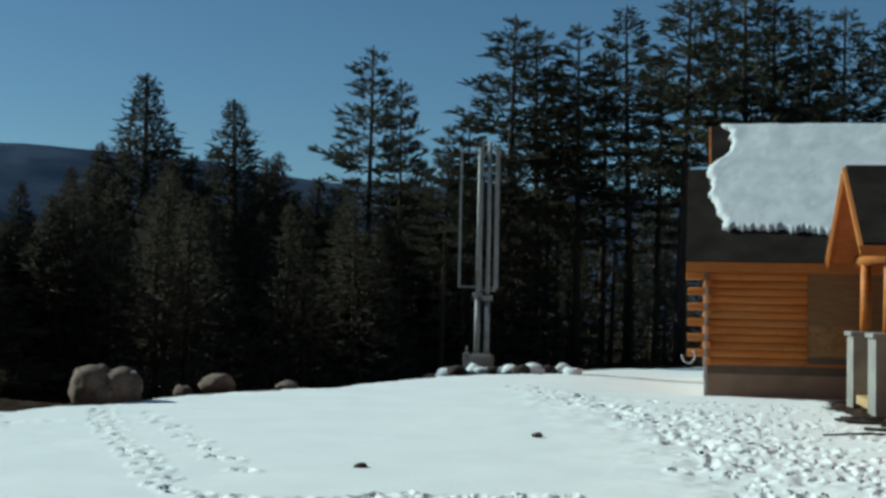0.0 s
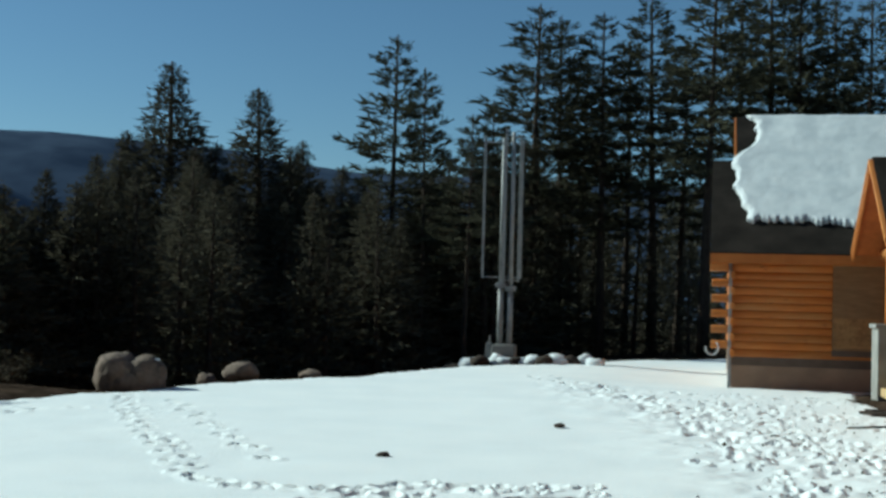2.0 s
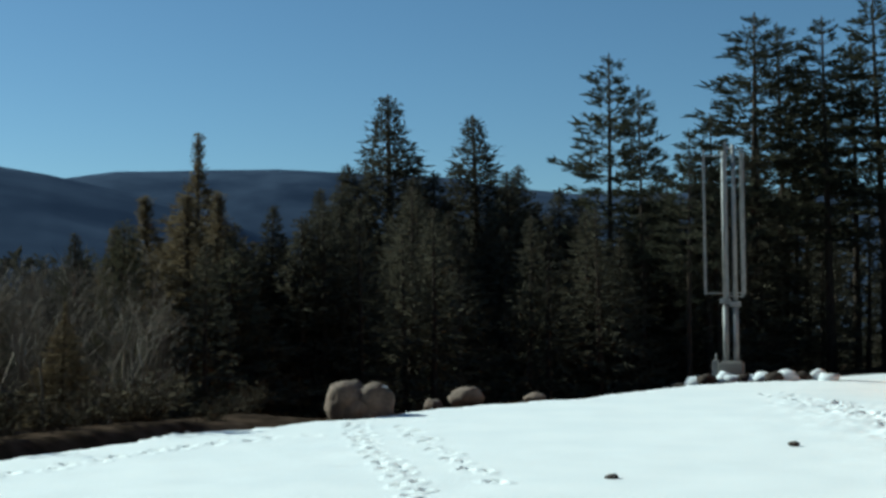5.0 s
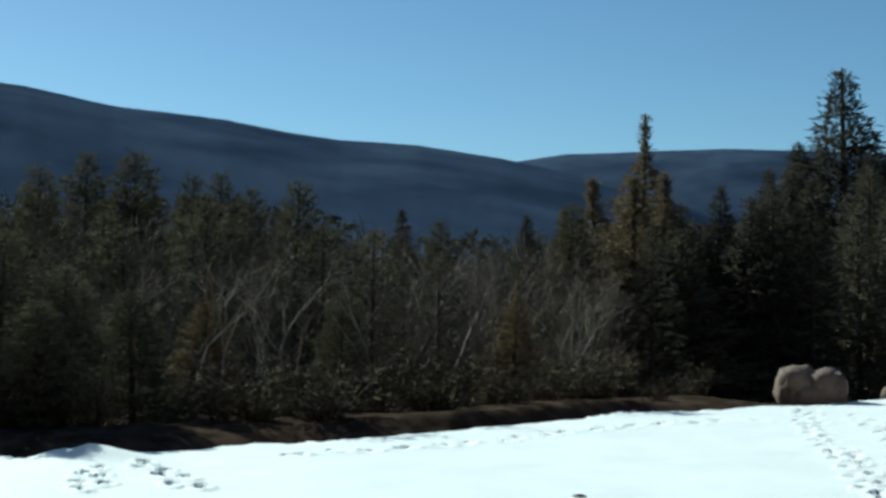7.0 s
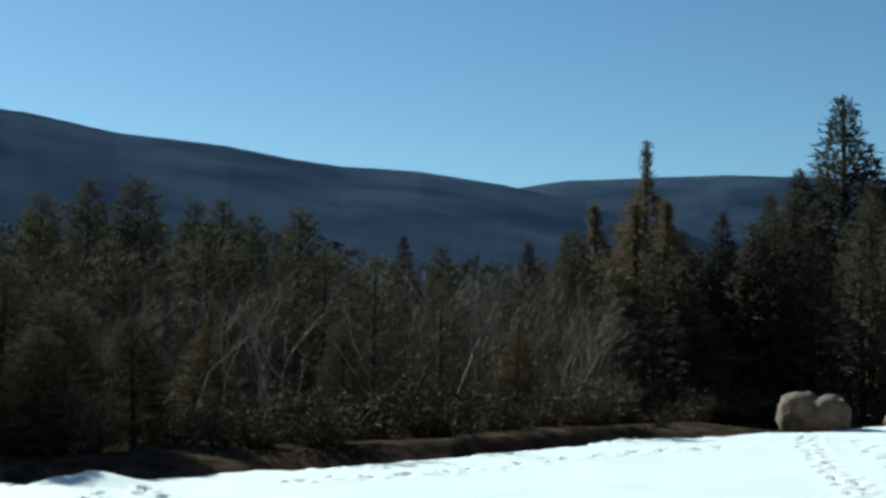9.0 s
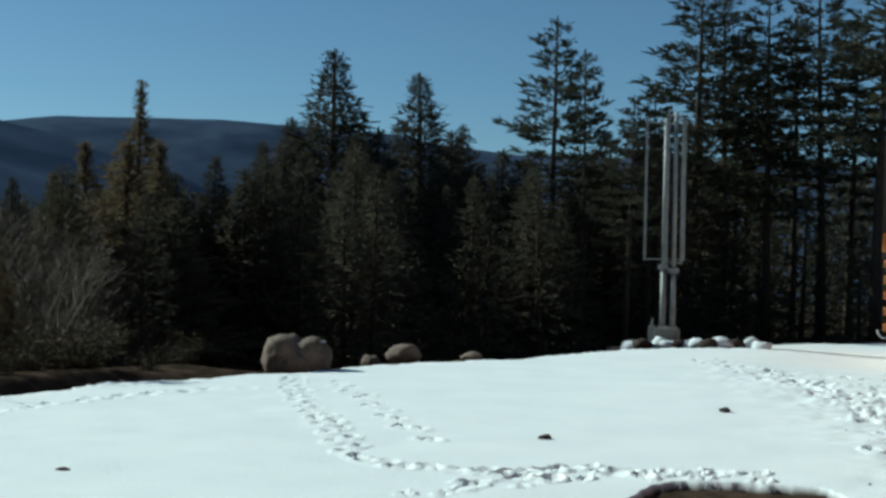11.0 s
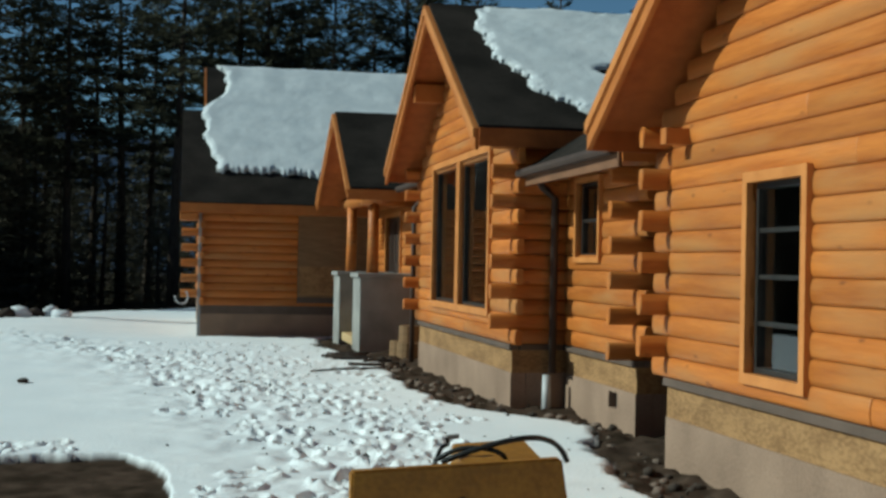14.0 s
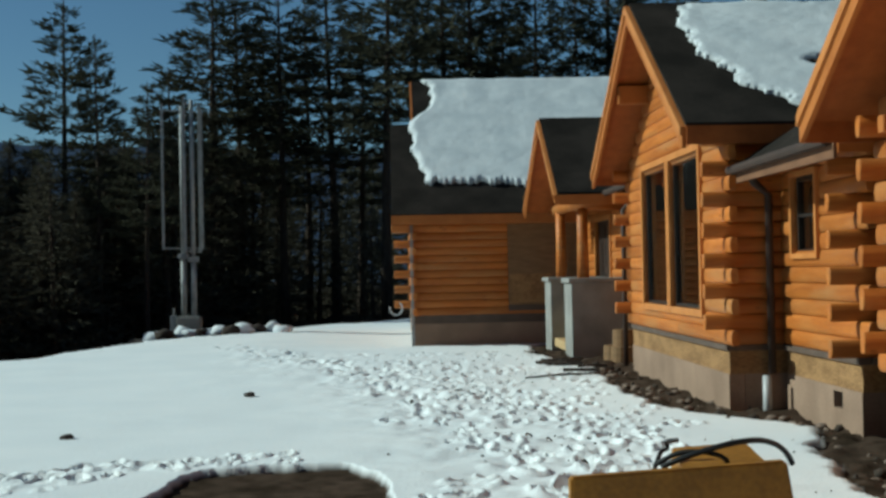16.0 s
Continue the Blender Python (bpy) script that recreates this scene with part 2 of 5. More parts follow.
def sstep(a, b, x):
    t = np.clip((x - a) / (b - a), 0, 1)
    return t * t * (3 - 2 * t)


def vnoise(x, y, s, seed=0.0):
    """Smooth cheap value noise on arrays."""
    x, y = x / s + seed * 17.13, y / s + seed * 9.71
    xi, yi = np.floor(x), np.floor(y)
    fx, fy = x - xi, y - yi
    fx, fy = fx * fx * (3 - 2 * fx), fy * fy * (3 - 2 * fy)

    def h(a, b):
        v = np.sin(a * 127.1 + b * 311.7 + seed * 74.7) * 43758.5453
        return v - np.floor(v)
    return (h(xi, yi) * (1 - fx) + h(xi + 1, yi) * fx) * (1 - fy) + (h(xi, yi + 1) * (1 - fx) + h(xi + 1, yi + 1) * fx) * fy - 0.5


def base_height(x, y):
    r, az = np.hypot(x, y), np.degrees(np.arctan2(-x, y))
    e = np.interp(az, EDGE_AZ, EDGE_R)
    over = r - e
    z = -0.16 * sstep(26, 35, y) * sstep(-4, 0, x) * (1 - sstep(40, 60, y))
    z = z + 0.03 * vnoise(x, y, 5.0, 1) + 0.015 * vnoise(x, y, 1.3, 2)
    fall = sstep(2, 60, over)
    z = z + 0.16 * np.exp(-(((x + 12.9) / 0.8) ** 2 + ((y - 8.9) / 0.4) ** 2))
    z = z - 7.0 * fall * sstep(2, 16, az) - 1.0 * fall * (1 - sstep(2, 16, az))
    z = z - (0.25 + 0.65 * sstep(11, 14, az)) * sstep(0.9, 5, over) * sstep(-3, 3, az) * (1 - sstep(24, 30, az))
    berm = sstep(25, 31, az) * sstep(0.12, 0.95, over + 0.5 * vnoise(x, y, 1.6, 11)) * (1 - sstep(1.6, 5, over))
    z = z + berm * (0.17 + 0.16 * vnoise(x, y, 2.2, 12) + 0.04 * vnoise(x, y, 0.6, 13))
    z = z + 0.5 * vnoise(x, y, 7.0, 3) * sstep(3, 15, over)
    el2 = np.interp(az, NEAR_AZ, NEAR_EL) + (0.10 * vnoise(az, az * 0, 2.0, 5) + 0.05 * vnoise(az, az * 0, 0.35, 6)) * sstep(1500, 1600, r)
    el1 = np.interp(az, RIDGE_AZ, RIDGE_EL) + (0.06 * vnoise(az, az * 0, 1.5, 7) + 0.03 * vnoise(az, az * 0, 0.3, 8)) * sstep(3150, 3300, r)
    h2, h1 = 1600 * np.tan(np.radians(el2)), 3300 * np.tan(np.radians(el1))
    m2 = sstep(500, 1600, r) * (1 - 0.75 * sstep(1600, 2300, r))
    m1 = sstep(1900, 3300, r) * (1 - 0.6 * sstep(3300, 4600, r))
    rough = (vnoise(x, y, 420.0, 9) * 22 + vnoise(x, y, 160.0, 10) * 9) * sstep(500, 900, r)
    peak = np.clip(1 - np.minimum(abs(r - 1600) / 250, abs(r - 3300) / 350), 0, 1)
    return z + np.maximum(m2 * h2, m1 * h1) + rough * (1 - peak) * sstep(0, 60, np.maximum(m2 * h2, m1 * h1))


# trails of footprints: ways over the snow, the stride, and how trampled
TRAILS = [
    ([(-10.2, 21.9), (-7.8, 17.2), (-6.2, 14.5), (-5.06, 12.4)], 0.36, 0.12, 1),
    ([(-9.05, 21.2), (-7.6, 18.9), (-5.9, 15.8), (-4.9, 14.3), (-4.1, 13.6)], 0.55, 0.10, 1),
    ([(-9.7, 19.0), (-10.3, 17.6), (-10.5, 15.5), (-10.5, 13.5), (-10.7, 12.0), (-11.4, 10.3)], 0.42, 0.10, 1),
    ([(-11.7, 8.2), (-10.3, 7.2)], 0.28, 0.12, 1),
    ([(-11.7, 8.8), (-10.5, 8.36), (-9.6, 7.9)], 0.30, 0.12, 1),
    ([(-5.0, 12.3), (-4.4, 11.9), (-3.55, 12.0), (-2.8, 12.4)], 0.24, 0.05, 1),
    ([(-3.7, 10.4), (-3.3, 11.25), (-2.75, 11.9)], 0.2, 0.10, 2),
    ([(-3.4, 11.8), (-2.8, 12.3), (-1.8, 12.6), (-1.0, 13.2)], 0.12, 0.20, 2),
    ([(-2.5, 29), (-0.6, 22.9), (0.3, 17.7), (0.8, 14.4), (1.3, 12.9), (1.6, 11.2), (1.9, 9.0)], 0.17, 0.26, 2),
    ([(-1.6, 27.2), (0.56, 21.8), (1.5, 17.4), (1.9, 14.4), (2.1, 12.0), (2.4, 9.5)], 0.2, 0.32, 2),
    ([(1.05, 21.8), (1.5, 16.6), (2.3, 14.7), (2.65, 13.2), (2.85, 11.6)], 0.22, 0.28, 2),
    ([(0.2, 10.0), (0.55, 10.8), (0.8, 11.6)], 0.24, 0.14, 2),
    ([(0.5, 9.3), (1.0, 10.4), (1.3, 11.4)], 0.22, 0.2, 2),
    ([(-2.1, 27.4), (-0.35, 25.8), (1.7, 24.3), (2.5, 22.9)], 0.17, 0.5, 2),
    ([(3.1, 25.5), (2.7, 21.0), (2.5, 17.5), (3.0, 14.5)], 0.24, 0.4, 2),
    ([(0.6, 26.0), (1.4, 20.0), (1.9, 17.0)], 0.22, 0.5, 2),
    ([(-1.0, 29.5), (1.5, 27.5), (2.4, 26.5)], 0.25, 0.5, 2),
    ([(-4.2, 33.0), (-2.5, 29.0)], 0.3, 0.4, 1),
]


def footprints():
    rnd = random.Random(5)
    out = []
    for pts, stride, spread, depth in TRAILS:
        side = 1
        for (x0, y0), (x1, y1) in zip(pts, pts[1:]):
            L = math.hypot(x1 - x0, y1 - y0)
            n = max(1, int(L / stride))
            a = math.atan2(y1 - y0, x1 - x0)
            for i in range(n):
                s = (i + rnd.uniform(-0.25, 0.25)) / n
                off = side * spread * (rnd.uniform(0.5, 1.2) if depth == 1 else rnd.gauss(0.4, 0.9))
                side = -side
                out.append((x0 + (x1 - x0) * s - math.sin(a) * off, y0 + (y1 - y0) * s + math.cos(a) * off, a + rnd.gauss(0, 0.25 if depth == 1 else 0.6), rnd.uniform(0.05, 0.11) * (1.0 if depth == 1 else 1.0), (1.0 if depth == 1 else rnd.uniform(0.5, 1.2))))
    return out


def soil_mask(x, y):
    """1 on bare earth, 0 on snow."""
    r, az = np.hypot(x, y), np.degrees(np.arctan2(-x, y))
    n = 0.5 * vnoise(x, y, 0.9, 21) + 0.3 * vnoise(x, y, 0.3, 22) + 0.15 * vnoise(x, y, 0.12, 26)
    over = r - np.interp(az, EDGE_AZ, EDGE_R) + n * 1.2
    far = sstep(-0.05, 0.15, over) * sstep(3, 6, az)
    far = np.maximum(far, sstep(51, 54, r + 2 * n) * (az < 6) * (az > -40))
    line = np.interp(y, [4, 8.5, 9.3, 11.1, 12.9, 13.6, 14.6, 15.9, 17.3, 20, 24, 26.5, 30, 34, 36], [4.3, 4.1, 3.75, 3.7, 4.05, 4.5, 4.4, 3.75, 3.35, 3.3, 3.55, 3.2, 2.9, 3.6, 7])
    strip = sstep(-0.05, 0.05, x - line + n * 0.5) * (y < 36)
    q = ((x + 1.05) / 1.0) ** 4 + ((y - 9.4) / 3.05) ** 4
    patch = 1 - sstep(0.90, 0.97, q + n * 0.9)
    tw = 1 - sstep(0.6, 1.0, np.hypot((x + 6.0) / 2.4, (y - 41.4) / 1.3) + n * 2.2)
    # earth added out of view behind the camera, cuts light bounced off snow
    unseen_earth = sstep(-0.2, 0.4, -4 - y + 2 * n)
    return np.maximum.reduce([far, strip, patch, tw, unseen_earth])


def build_ground():
    az = np.radians(np.concatenate([np.arange(-180, -34, 4.0), np.arange(-34, -14, 0.25), np.arange(-14, 14, 0.12), np.arange(14, 66, 0.2), np.arange(66, 179, 4.0), [180.0]]))
    rr = np.concatenate([[0.05], 1.0 * 1.12 ** np.arange(0, 16), 6.0 * 1.0049 ** np.arange(0, 425), 47.8 * 1.03 ** np.arange(1, 156)])
    A, R = np.meshgrid(az, rr)
    X, Y = -np.sin(A) * R, np.cos(A) * R
    Z = base_height(X, Y)
    soil = soil_mask(X, Y)
    near = (R < 70)
    Z += near * (1 - soil) * (0.09 + 0.012 * vnoise(X, Y, 0.5, 31))
    Z += near * soil * ((0.07 * vnoise(X, Y, 0.35, 32) + 0.09 * vnoise(X, Y, 0.13, 33)) * np.where(X > 2.2, 1, 0.25) + 0.02)
    tram = np.exp(-(((X - np.interp(Y, [8, 13, 20, 29], [2.0, 1.4, 0.2, -2.6])) / 1.1) ** 2)) * (Y < 31) * (Y > 6)
    Z += near * (1 - soil) * tram * (0.07 * vnoise(X, Y, 0.3, 34) + 0.05 * vnoise(X, Y, 0.15, 35))
    rows, cols = Z.shape
    D, U = np.zeros_like(Z), np.zeros_like(Z)
    for fx, fy, a, d, big in footprints():
        r0, a0 = math.hypot(fx, fy), math.atan2(-fx, fy)
        i0, i1 = np.searchsorted(rr, r0 - 0.5), np.searchsorted(rr, r0 + 0.5)
        j0, j1 = np.searchsorted(az, a0 - 0.5 / r0), np.searchsorted(az, a0 + 0.5 / r0)
        x, y = X[i0:i1, j0:j1] - fx, Y[i0:i1, j0:j1] - fy
        u, v = x * math.cos(a) + y * math.sin(a), -x * math.sin(a) + y * math.cos(a)
        q = np.sqrt((u / (0.15 * big)) ** 2 + (v / (0.075 * big)) ** 2)
        D[i0:i1, j0:j1] = np.maximum(D[i0:i1, j0:j1], d * (1 - sstep(0.72, 1.0, q)))
        U[i0:i1, j0:j1] = np.maximum(U[i0:i1, j0:j1], 0.038 * np.exp(-((q - 1.3) / 0.25) ** 2))
    Z += (np.where(D > 0.01, 0, U) - D) * (1 - soil)
    X[0, :] += 0.08
    me = bpy.data.meshes.new("ground")
    co = np.stack([X, Y, Z], -1).reshape(-1, 3)
    idx = np.arange(rows * cols).reshape(rows, cols)
    q = np.stack([idx[:-1, :-1], idx[:-1, 1:], idx[1:, 1:], idx[1:, :-1]], -1).reshape(-1, 4)[:, ::-1]
    me.vertices.add(len(co)), me.loops.add(q.size), me.polygons.add(len(q))
    me.vertices.foreach_set("co", co.ravel())
    me.loops.foreach_set("vertex_index", q.ravel())
    me.polygons.foreach_set("loop_start", np.arange(0, q.size, 4))
    me.polygons.foreach_set("use_smooth", np.ones(len(q), bool))
    at = me.attributes.new("soil", "FLOAT", "POINT")
    # share of distance haze tinted into the far tree-covered ground
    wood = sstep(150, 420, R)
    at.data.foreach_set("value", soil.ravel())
    at2 = me.attributes.new("hazed", "FLOAT", "POINT")
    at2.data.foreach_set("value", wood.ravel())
    me.update()
    me.validate()
    m = material("snow_and_earth", (0.83, 0.85, 0.86), (0.77, 0.80, 0.82), 0.6, 0.75, 0.35, 30, spec=0.25)
    n, l = m.node_tree.nodes, m.node_tree.links
    b = n["Principled BSDF"]
    snow = b.inputs["Base Color"].links[0].from_socket

    def two(c1, c2, s, detail=8):
        t, tc, mx, rp = n.new("ShaderNodeTexNoise"), n.new("ShaderNodeTexCoord"), n.new("ShaderNodeMix"), n.new("ShaderNodeMapRange")
        t.inputs["Scale"].default_value, t.inputs["Detail"].default_value = s, detail
        rp.inputs["From Min"].default_value, rp.inputs["From Max"].default_value = 0.35, 0.65
        l.new(tc.outputs["Object"], t.inputs[0]), l.new(t.outputs["Fac"], rp.inputs[0])
        mx.data_type = "RGBA"
        mx.inputs["A"].default_value, mx.inputs["B"].default_value = (*c1, 1), (*c2, 1)
        l.new(rp.outputs[0], mx.inputs["Factor"])
        return mx.outputs["Result"]

    def blend(a, c, attr):
        at, mx = n.new("ShaderNodeAttribute"), n.new("ShaderNodeMix")
        at.attribute_name = attr
        mx.data_type = "RGBA"
        l.new(at.outputs["Fac"], mx.inputs["Factor"]), l.new(a, mx.inputs["A"]), l.new(c, mx.inputs["B"])
        return mx.outputs["Result"]
    out = blend(snow, two((0.078, 0.055, 0.041), (0.033, 0.024, 0.017), 3.0), "soil")
    # the hills' slate blue is distance haze painted into their colour
    out = blend(out, two((0.058, 0.078, 0.120), (0.032, 0.046, 0.078), 0.008, 14), "hazed")
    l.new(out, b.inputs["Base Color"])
    # only the snow has a sheen
    a1, a2, mxm, inv = n.new("ShaderNodeAttribute"), n.new("ShaderNodeAttribute"), n.new("ShaderNodeMath"), n.new("ShaderNodeMapRange")
    a1.attribute_name, a2.attribute_name, mxm.operation = "soil", "hazed", "MAXIMUM"
    inv.inputs["To Min"].default_value, inv.inputs["To Max"].default_value = 0.25, 0.0
    l.new(a1.outputs["Fac"], mxm.inputs[0]), l.new(a2.outputs["Fac"], mxm.inputs[1]), l.new(mxm.outputs[0], inv.inputs[0])
    l.new(inv.outputs[0], b.inputs["Specular IOR Level"])
    me.materials.append(m)
    return tagged(new("ground", me), "trodden snow over brown earth before tree-covered hills tinted with haze", "ground", kind="structure")


build_ground()


# ---------- log walls ----------
COURSE = 0.195
log_meshes = {}


def log_mesh(length):
    key = round(length, 2)
    if key not in log_meshes:
        bm = bmesh.new()
        prof = [(-0.07, 0.0), (-0.005, 0.0)] + [(0.034 * math.sin(math.pi * s) ** 0.45, COURSE * s) for s in (0.04, 0.14, 0.35, 0.65, 0.86, 0.96)] + [(-0.005, COURSE), (-0.07, COURSE)]
        rings = []
        for u, k in ((0, 0.82), (0.02, 1), (key - 0.02, 1), (key, 0.82)):
            rings.append([bm.verts.new((u, v if v < 0 else v * k, COURSE / 2 + (z - COURSE / 2) * (0.97 if k < 1 else 1))) for v, z in prof])
        for a, b in zip(rings, rings[1:]):
            for i in range(len(prof)):
                j = (i + 1) % len(prof)
                bm.faces.new((a[i], a[j], b[j], b[i]))
        bm.faces.new(rings[0]), bm.faces.new(rings[-1][::-1])
        bmesh.ops.recalc_face_normals(bm, faces=bm.faces)
        log_meshes[key] = mesh_of(bm, LOG, "log", True)
        me = log_meshes[key]
        for p in me.polygons:
            p.use_smooth = abs(p.normal.x) < 0.5
    return log_meshes[key]


def log_wall(parent, name, frame_m, span, z0, courses, openings=(), top=None, stub=(0.0, 0.0), parity=0, logs=None, thick=0.16):
    """A wall in its own frame (u along, v outwards, z up): a core with openings cut through, and one object for each log.
    top(u) limits the height; stub: how far every other log runs past each end."""
    u0, u1 = span
    zt = z0 + courses * COURSE
    cuts = sorted({u0, u1, *[o[0] for o in openings], *[o[1] for o in openings]})
    bm = bmesh.new()
    for a, b in zip(cuts, cuts[1:]):
        holes = sorted((o[2], o[3]) for o in openings if o[0] <= a and o[1] >= b)
        z = z0
        for h0, h1 in holes + [(None, None)]:
            e = h0 if h0 is not None else None
            if e is not None:
                box(bm, a, -thick, z, b, -0.03, e)
                z = h1
            elif top is None:
                box(bm, a, -thick, z, b, -0.03, zt)
            else:
                us = [a] + [u for u in (top[1],) if a < u < b] + [b]
                lim = [max(z, min(top[0](u), zt)) for u in us]
                prism(bm, [(a, -0.03, z), (b, -0.03, z)] + [(u, -0.03, q) for u, q in zip(us[::-1], lim[::-1])], (0, -thick + 0.03, 0))
    wall = part(name, bm, TRIM_WOOD, parent, "", frame_m)
    ends = logs or span
    rnd = random.Random(len(name) * 7 + courses)
    for c in range(courses):
        z = z0 + c * COURSE
        a, b = ends
        if (c + parity) % 2 == 0:
            a, b = a - stub[0], b + stub[1]
        if top is not None:
            while a < b and top[0](a) < z + COURSE * 0.55:
                a += 0.03
            while b > a and top[0](b) < z + COURSE * 0.55:
                b -= 0.03
        segs = [(a, b)]
        for o in openings:
            if o[2] - 0.02 < z + COURSE / 2 < o[3] + 0.02:
                segs = [s for p in segs for s in ((p[0], min(p[1], o[0])), (max(p[0], o[1]), p[1])) if s[1] - s[0] > 0.05]
        for s0, s1 in segs:
            pieces = [(s0, s1)]
            if s1 - s0 > 4.2 and c % 3 != 1:
                k = s0 + (s1 - s0) * rnd.uniform(0.35, 0.65)
                pieces = [(s0, k), (k, s1)]
            for p0, p1 in pieces:
                link_part("log", log_mesh(p1 - p0), wall, "", frame_m @ pose(p0, rnd.uniform(-0.004, 0.004), z))
    return wall


def facing(axis, plane, at=0.0, z=0.0):
    """Wall frames: 'x' looks to -x and runs along +y reversed; 'y' looks to -y and runs along +x."""
    if axis == "x":
        return Matrix(((0, -1, 0, plane), (-1, 0, 0, at), (0, 0, 1, z), (0, 0, 0, 1)))
    return Matrix(((1, 0, 0, at), (0, -1, 0, plane), (0, 0, 1, z), (0, 0, 0, 1)))


def ring(u0, u1, z0, z1, w, v0, v1, sill=0.0):
    """A flat rectangular frame of one piece, w wide, from depth v0 to v1."""
    bm = bmesh.new()
    sq = [[bm.verts.new((u, v, z)) for u, z in ((u0 - e, z0 - e - (sill if e else 0)), (u1 + e, z0 - e - (sill if e else 0)), (u1 + e, z1 + e), (u0 - e, z1 + e))] for e in (0, w) for v in (v0, v1)]
    for a, b in ((sq[0], sq[1]), (sq[2], sq[3]), (sq[0], sq[2]), (sq[1], sq[3])):
        for i in range(4):
            j = (i + 1) % 4
            bm.faces.new((a[i], a[j], b[j], b[i]))
    bmesh.ops.recalc_face_normals(bm, faces=bm.faces)
    return bm


def window(parent, name, m, u0, u1, z0, z1, rails=(), mullions=(), trim=0.085, label=""):
    """A window in a wall's frame: trim boards, dark sash, bars and a pane."""
    w = part(name, ring(u0, u1, z0, z1, trim, 0.0, 0.075), WINDOW_TRIM, parent, label or "varnished wooden trim round dark panes", m)
    s = 0.05
    # sash runs the wall's full depth, its dark colour shading the reveal
    part("sash", ring(u0 + s, u1 - s, z0 + s, z1 - s, s - 0.002, -0.175, -0.01), SASH, w, "", m)
    for r in rails:
        part("rail", nb((u0 + s, -0.075, r - 0.018, u1 - s, -0.02, r + 0.018)), SASH, w, "", m)
    for r in mullions:
        part("mullion", nb((r - 0.011, -0.07, z0 + s, r + 0.011, -0.03, z1 - s)), SASH, w, "", m)
    g = part("pane", nb((u0 + s, -0.054, z0 + s, u1 - s, -0.046, z1 - s)), GLASS, w, "", m)
    g.visible_shadow = False
    return w


def roof_slab(parent, name, poly, thick=0.14, mat=None):
    """A roof plane from its corners, thickened downwards, with a soffit below."""
    bm = bmesh.new()
    prism(bm, poly, (0, 0, -thick * 0.35))
    r = part(name, bm, mat or SHINGLE, parent, "dark brown asphalt shingles")
    bm = bmesh.new()
    prism(bm, [Vector(p) - Vector((0, 0, thick * 0.36)) for p in poly], (0, 0, -thick * 0.64))
    part("soffit", bm, SOFFIT, r)
    return r


def rake(parent, x, y0, z0, y1, z1, depth=0.27, thick=0.05, name="rake_board"):
    """A sloping trim board in the plane x, from its lower to its upper end, with a thinner one before it."""
    bm = prism(bmesh.new(), [(x - thick, y0, z0 - 0.05), (x - thick, y1, z1 - 0.05), (x - thick, y1, z1 - 0.05 - depth), (x - thick, y0, z0 - 0.05 - depth)], (thick, 0, 0))
    b = part(name, bm, TRIM_WOOD, parent)
    bm = prism(bmesh.new(), [(x - thick - 0.03, y0, z0 - 0.05), (x - thick - 0.03, y1, z1 - 0.05), (x - thick - 0.03, y1, z1 - 0.05 - depth * 0.42), (x - thick - 0.03, y0, z0 - 0.05 - depth * 0.42)], (0.03, 0, 0))
    part("shadow_board", bm, WINDOW_TRIM, b)
    return b


house = thing("log_house", (7.5, 17, 0), "orange-stained log house on a raised concrete foundation", "house")
Z0 = 0.86
WING_X, GAB_X, MAIN_X = 4.48, 4.2, 4.92


def foundation(m, u0, u1, name="foundation", vents=(), butt=0.0):
    """Poured concrete, a strand-board band and dark flashing under a wall."""
    cuts = sorted({u0, u1, *[v for a in vents for v in a[:2]]})
    cuts[0] += butt * 1.03
    bm = bmesh.new()
    for a, b in zip(cuts, cuts[1:]):
        v = [q for q in vents if q[0] <= a and q[1] >= b]
        if v:
            box(bm, a, -0.2, -0.6, b, 0.0, v[0][2]), box(bm, a, -0.2, v[0][3], b, 0.0, 0.49)
        else:
            box(bm, a, -0.2, -0.6, b, 0.0, 0.49)
    f = part(name, bm, CONCRETE, house, "stained bare concrete", m)
    part("rim_board", nb((u0 + butt * 0.62, -0.12, 0.49, u1, -0.012, 0.785)), OSB, f, "bare strand board", m)
    part("flashing", nb((u0 - 0.02 + butt * 0.65, -0.1, 0.785, u1 + 0.02, 0.03, 0.86), bevel=0.006), FLASH, f, "", m)
    for a, b, c, d in vents:
        part("vent", nb((a, -0.11, c, b, -0.09, d)), SASH, f, "dark foundation vent", m)
    return f


# near wing: gable wall towards -x
mx = facing("x", WING_X, 0)           # u = -y
wing_c, slope = 8.2, 0.61
wing_top = (lambda u: 5.62 - slope * abs(-u - wing_c), -wing_c)
foundation(mx, -11.8, -4.6)
log_wall(house, "wing_gable_wall", mx, (-11.8, -4.6), Z0, 24, [(-9.90, -8.95, 1.06, 2.58)], wing_top, (0.33, 0.33), 0)
window(house, "window", mx, -9.90, -8.95, 1.06, 2.58, (1.83, 1.46, 2.20), (), label="double-hung sash with wooden trim")
my = facing("y", 4.6, 0)
log_wall(house, "wing_rear_wall", my, (WING_X, 11.0), Z0, 13, stub=(0.3, 0), parity=1)
foundation(my, WING_X, 11.0, butt=0.2)
mfar = Matrix(((1, 0, 0, 0), (0, 1, 0, 11.8), (0, 0, 1, 0), (0, 0, 0, 1)))
log_wall(house, "wing_far_wall", mfar, (WING_X, 9.0), Z0, 13, stub=(0.3, 0), parity=1)
foundation(mfar, WING_X, 9.0, butt=0.2)
XR1 = 3.9
za = 3.34 + slope * (12.41 - wing_c)
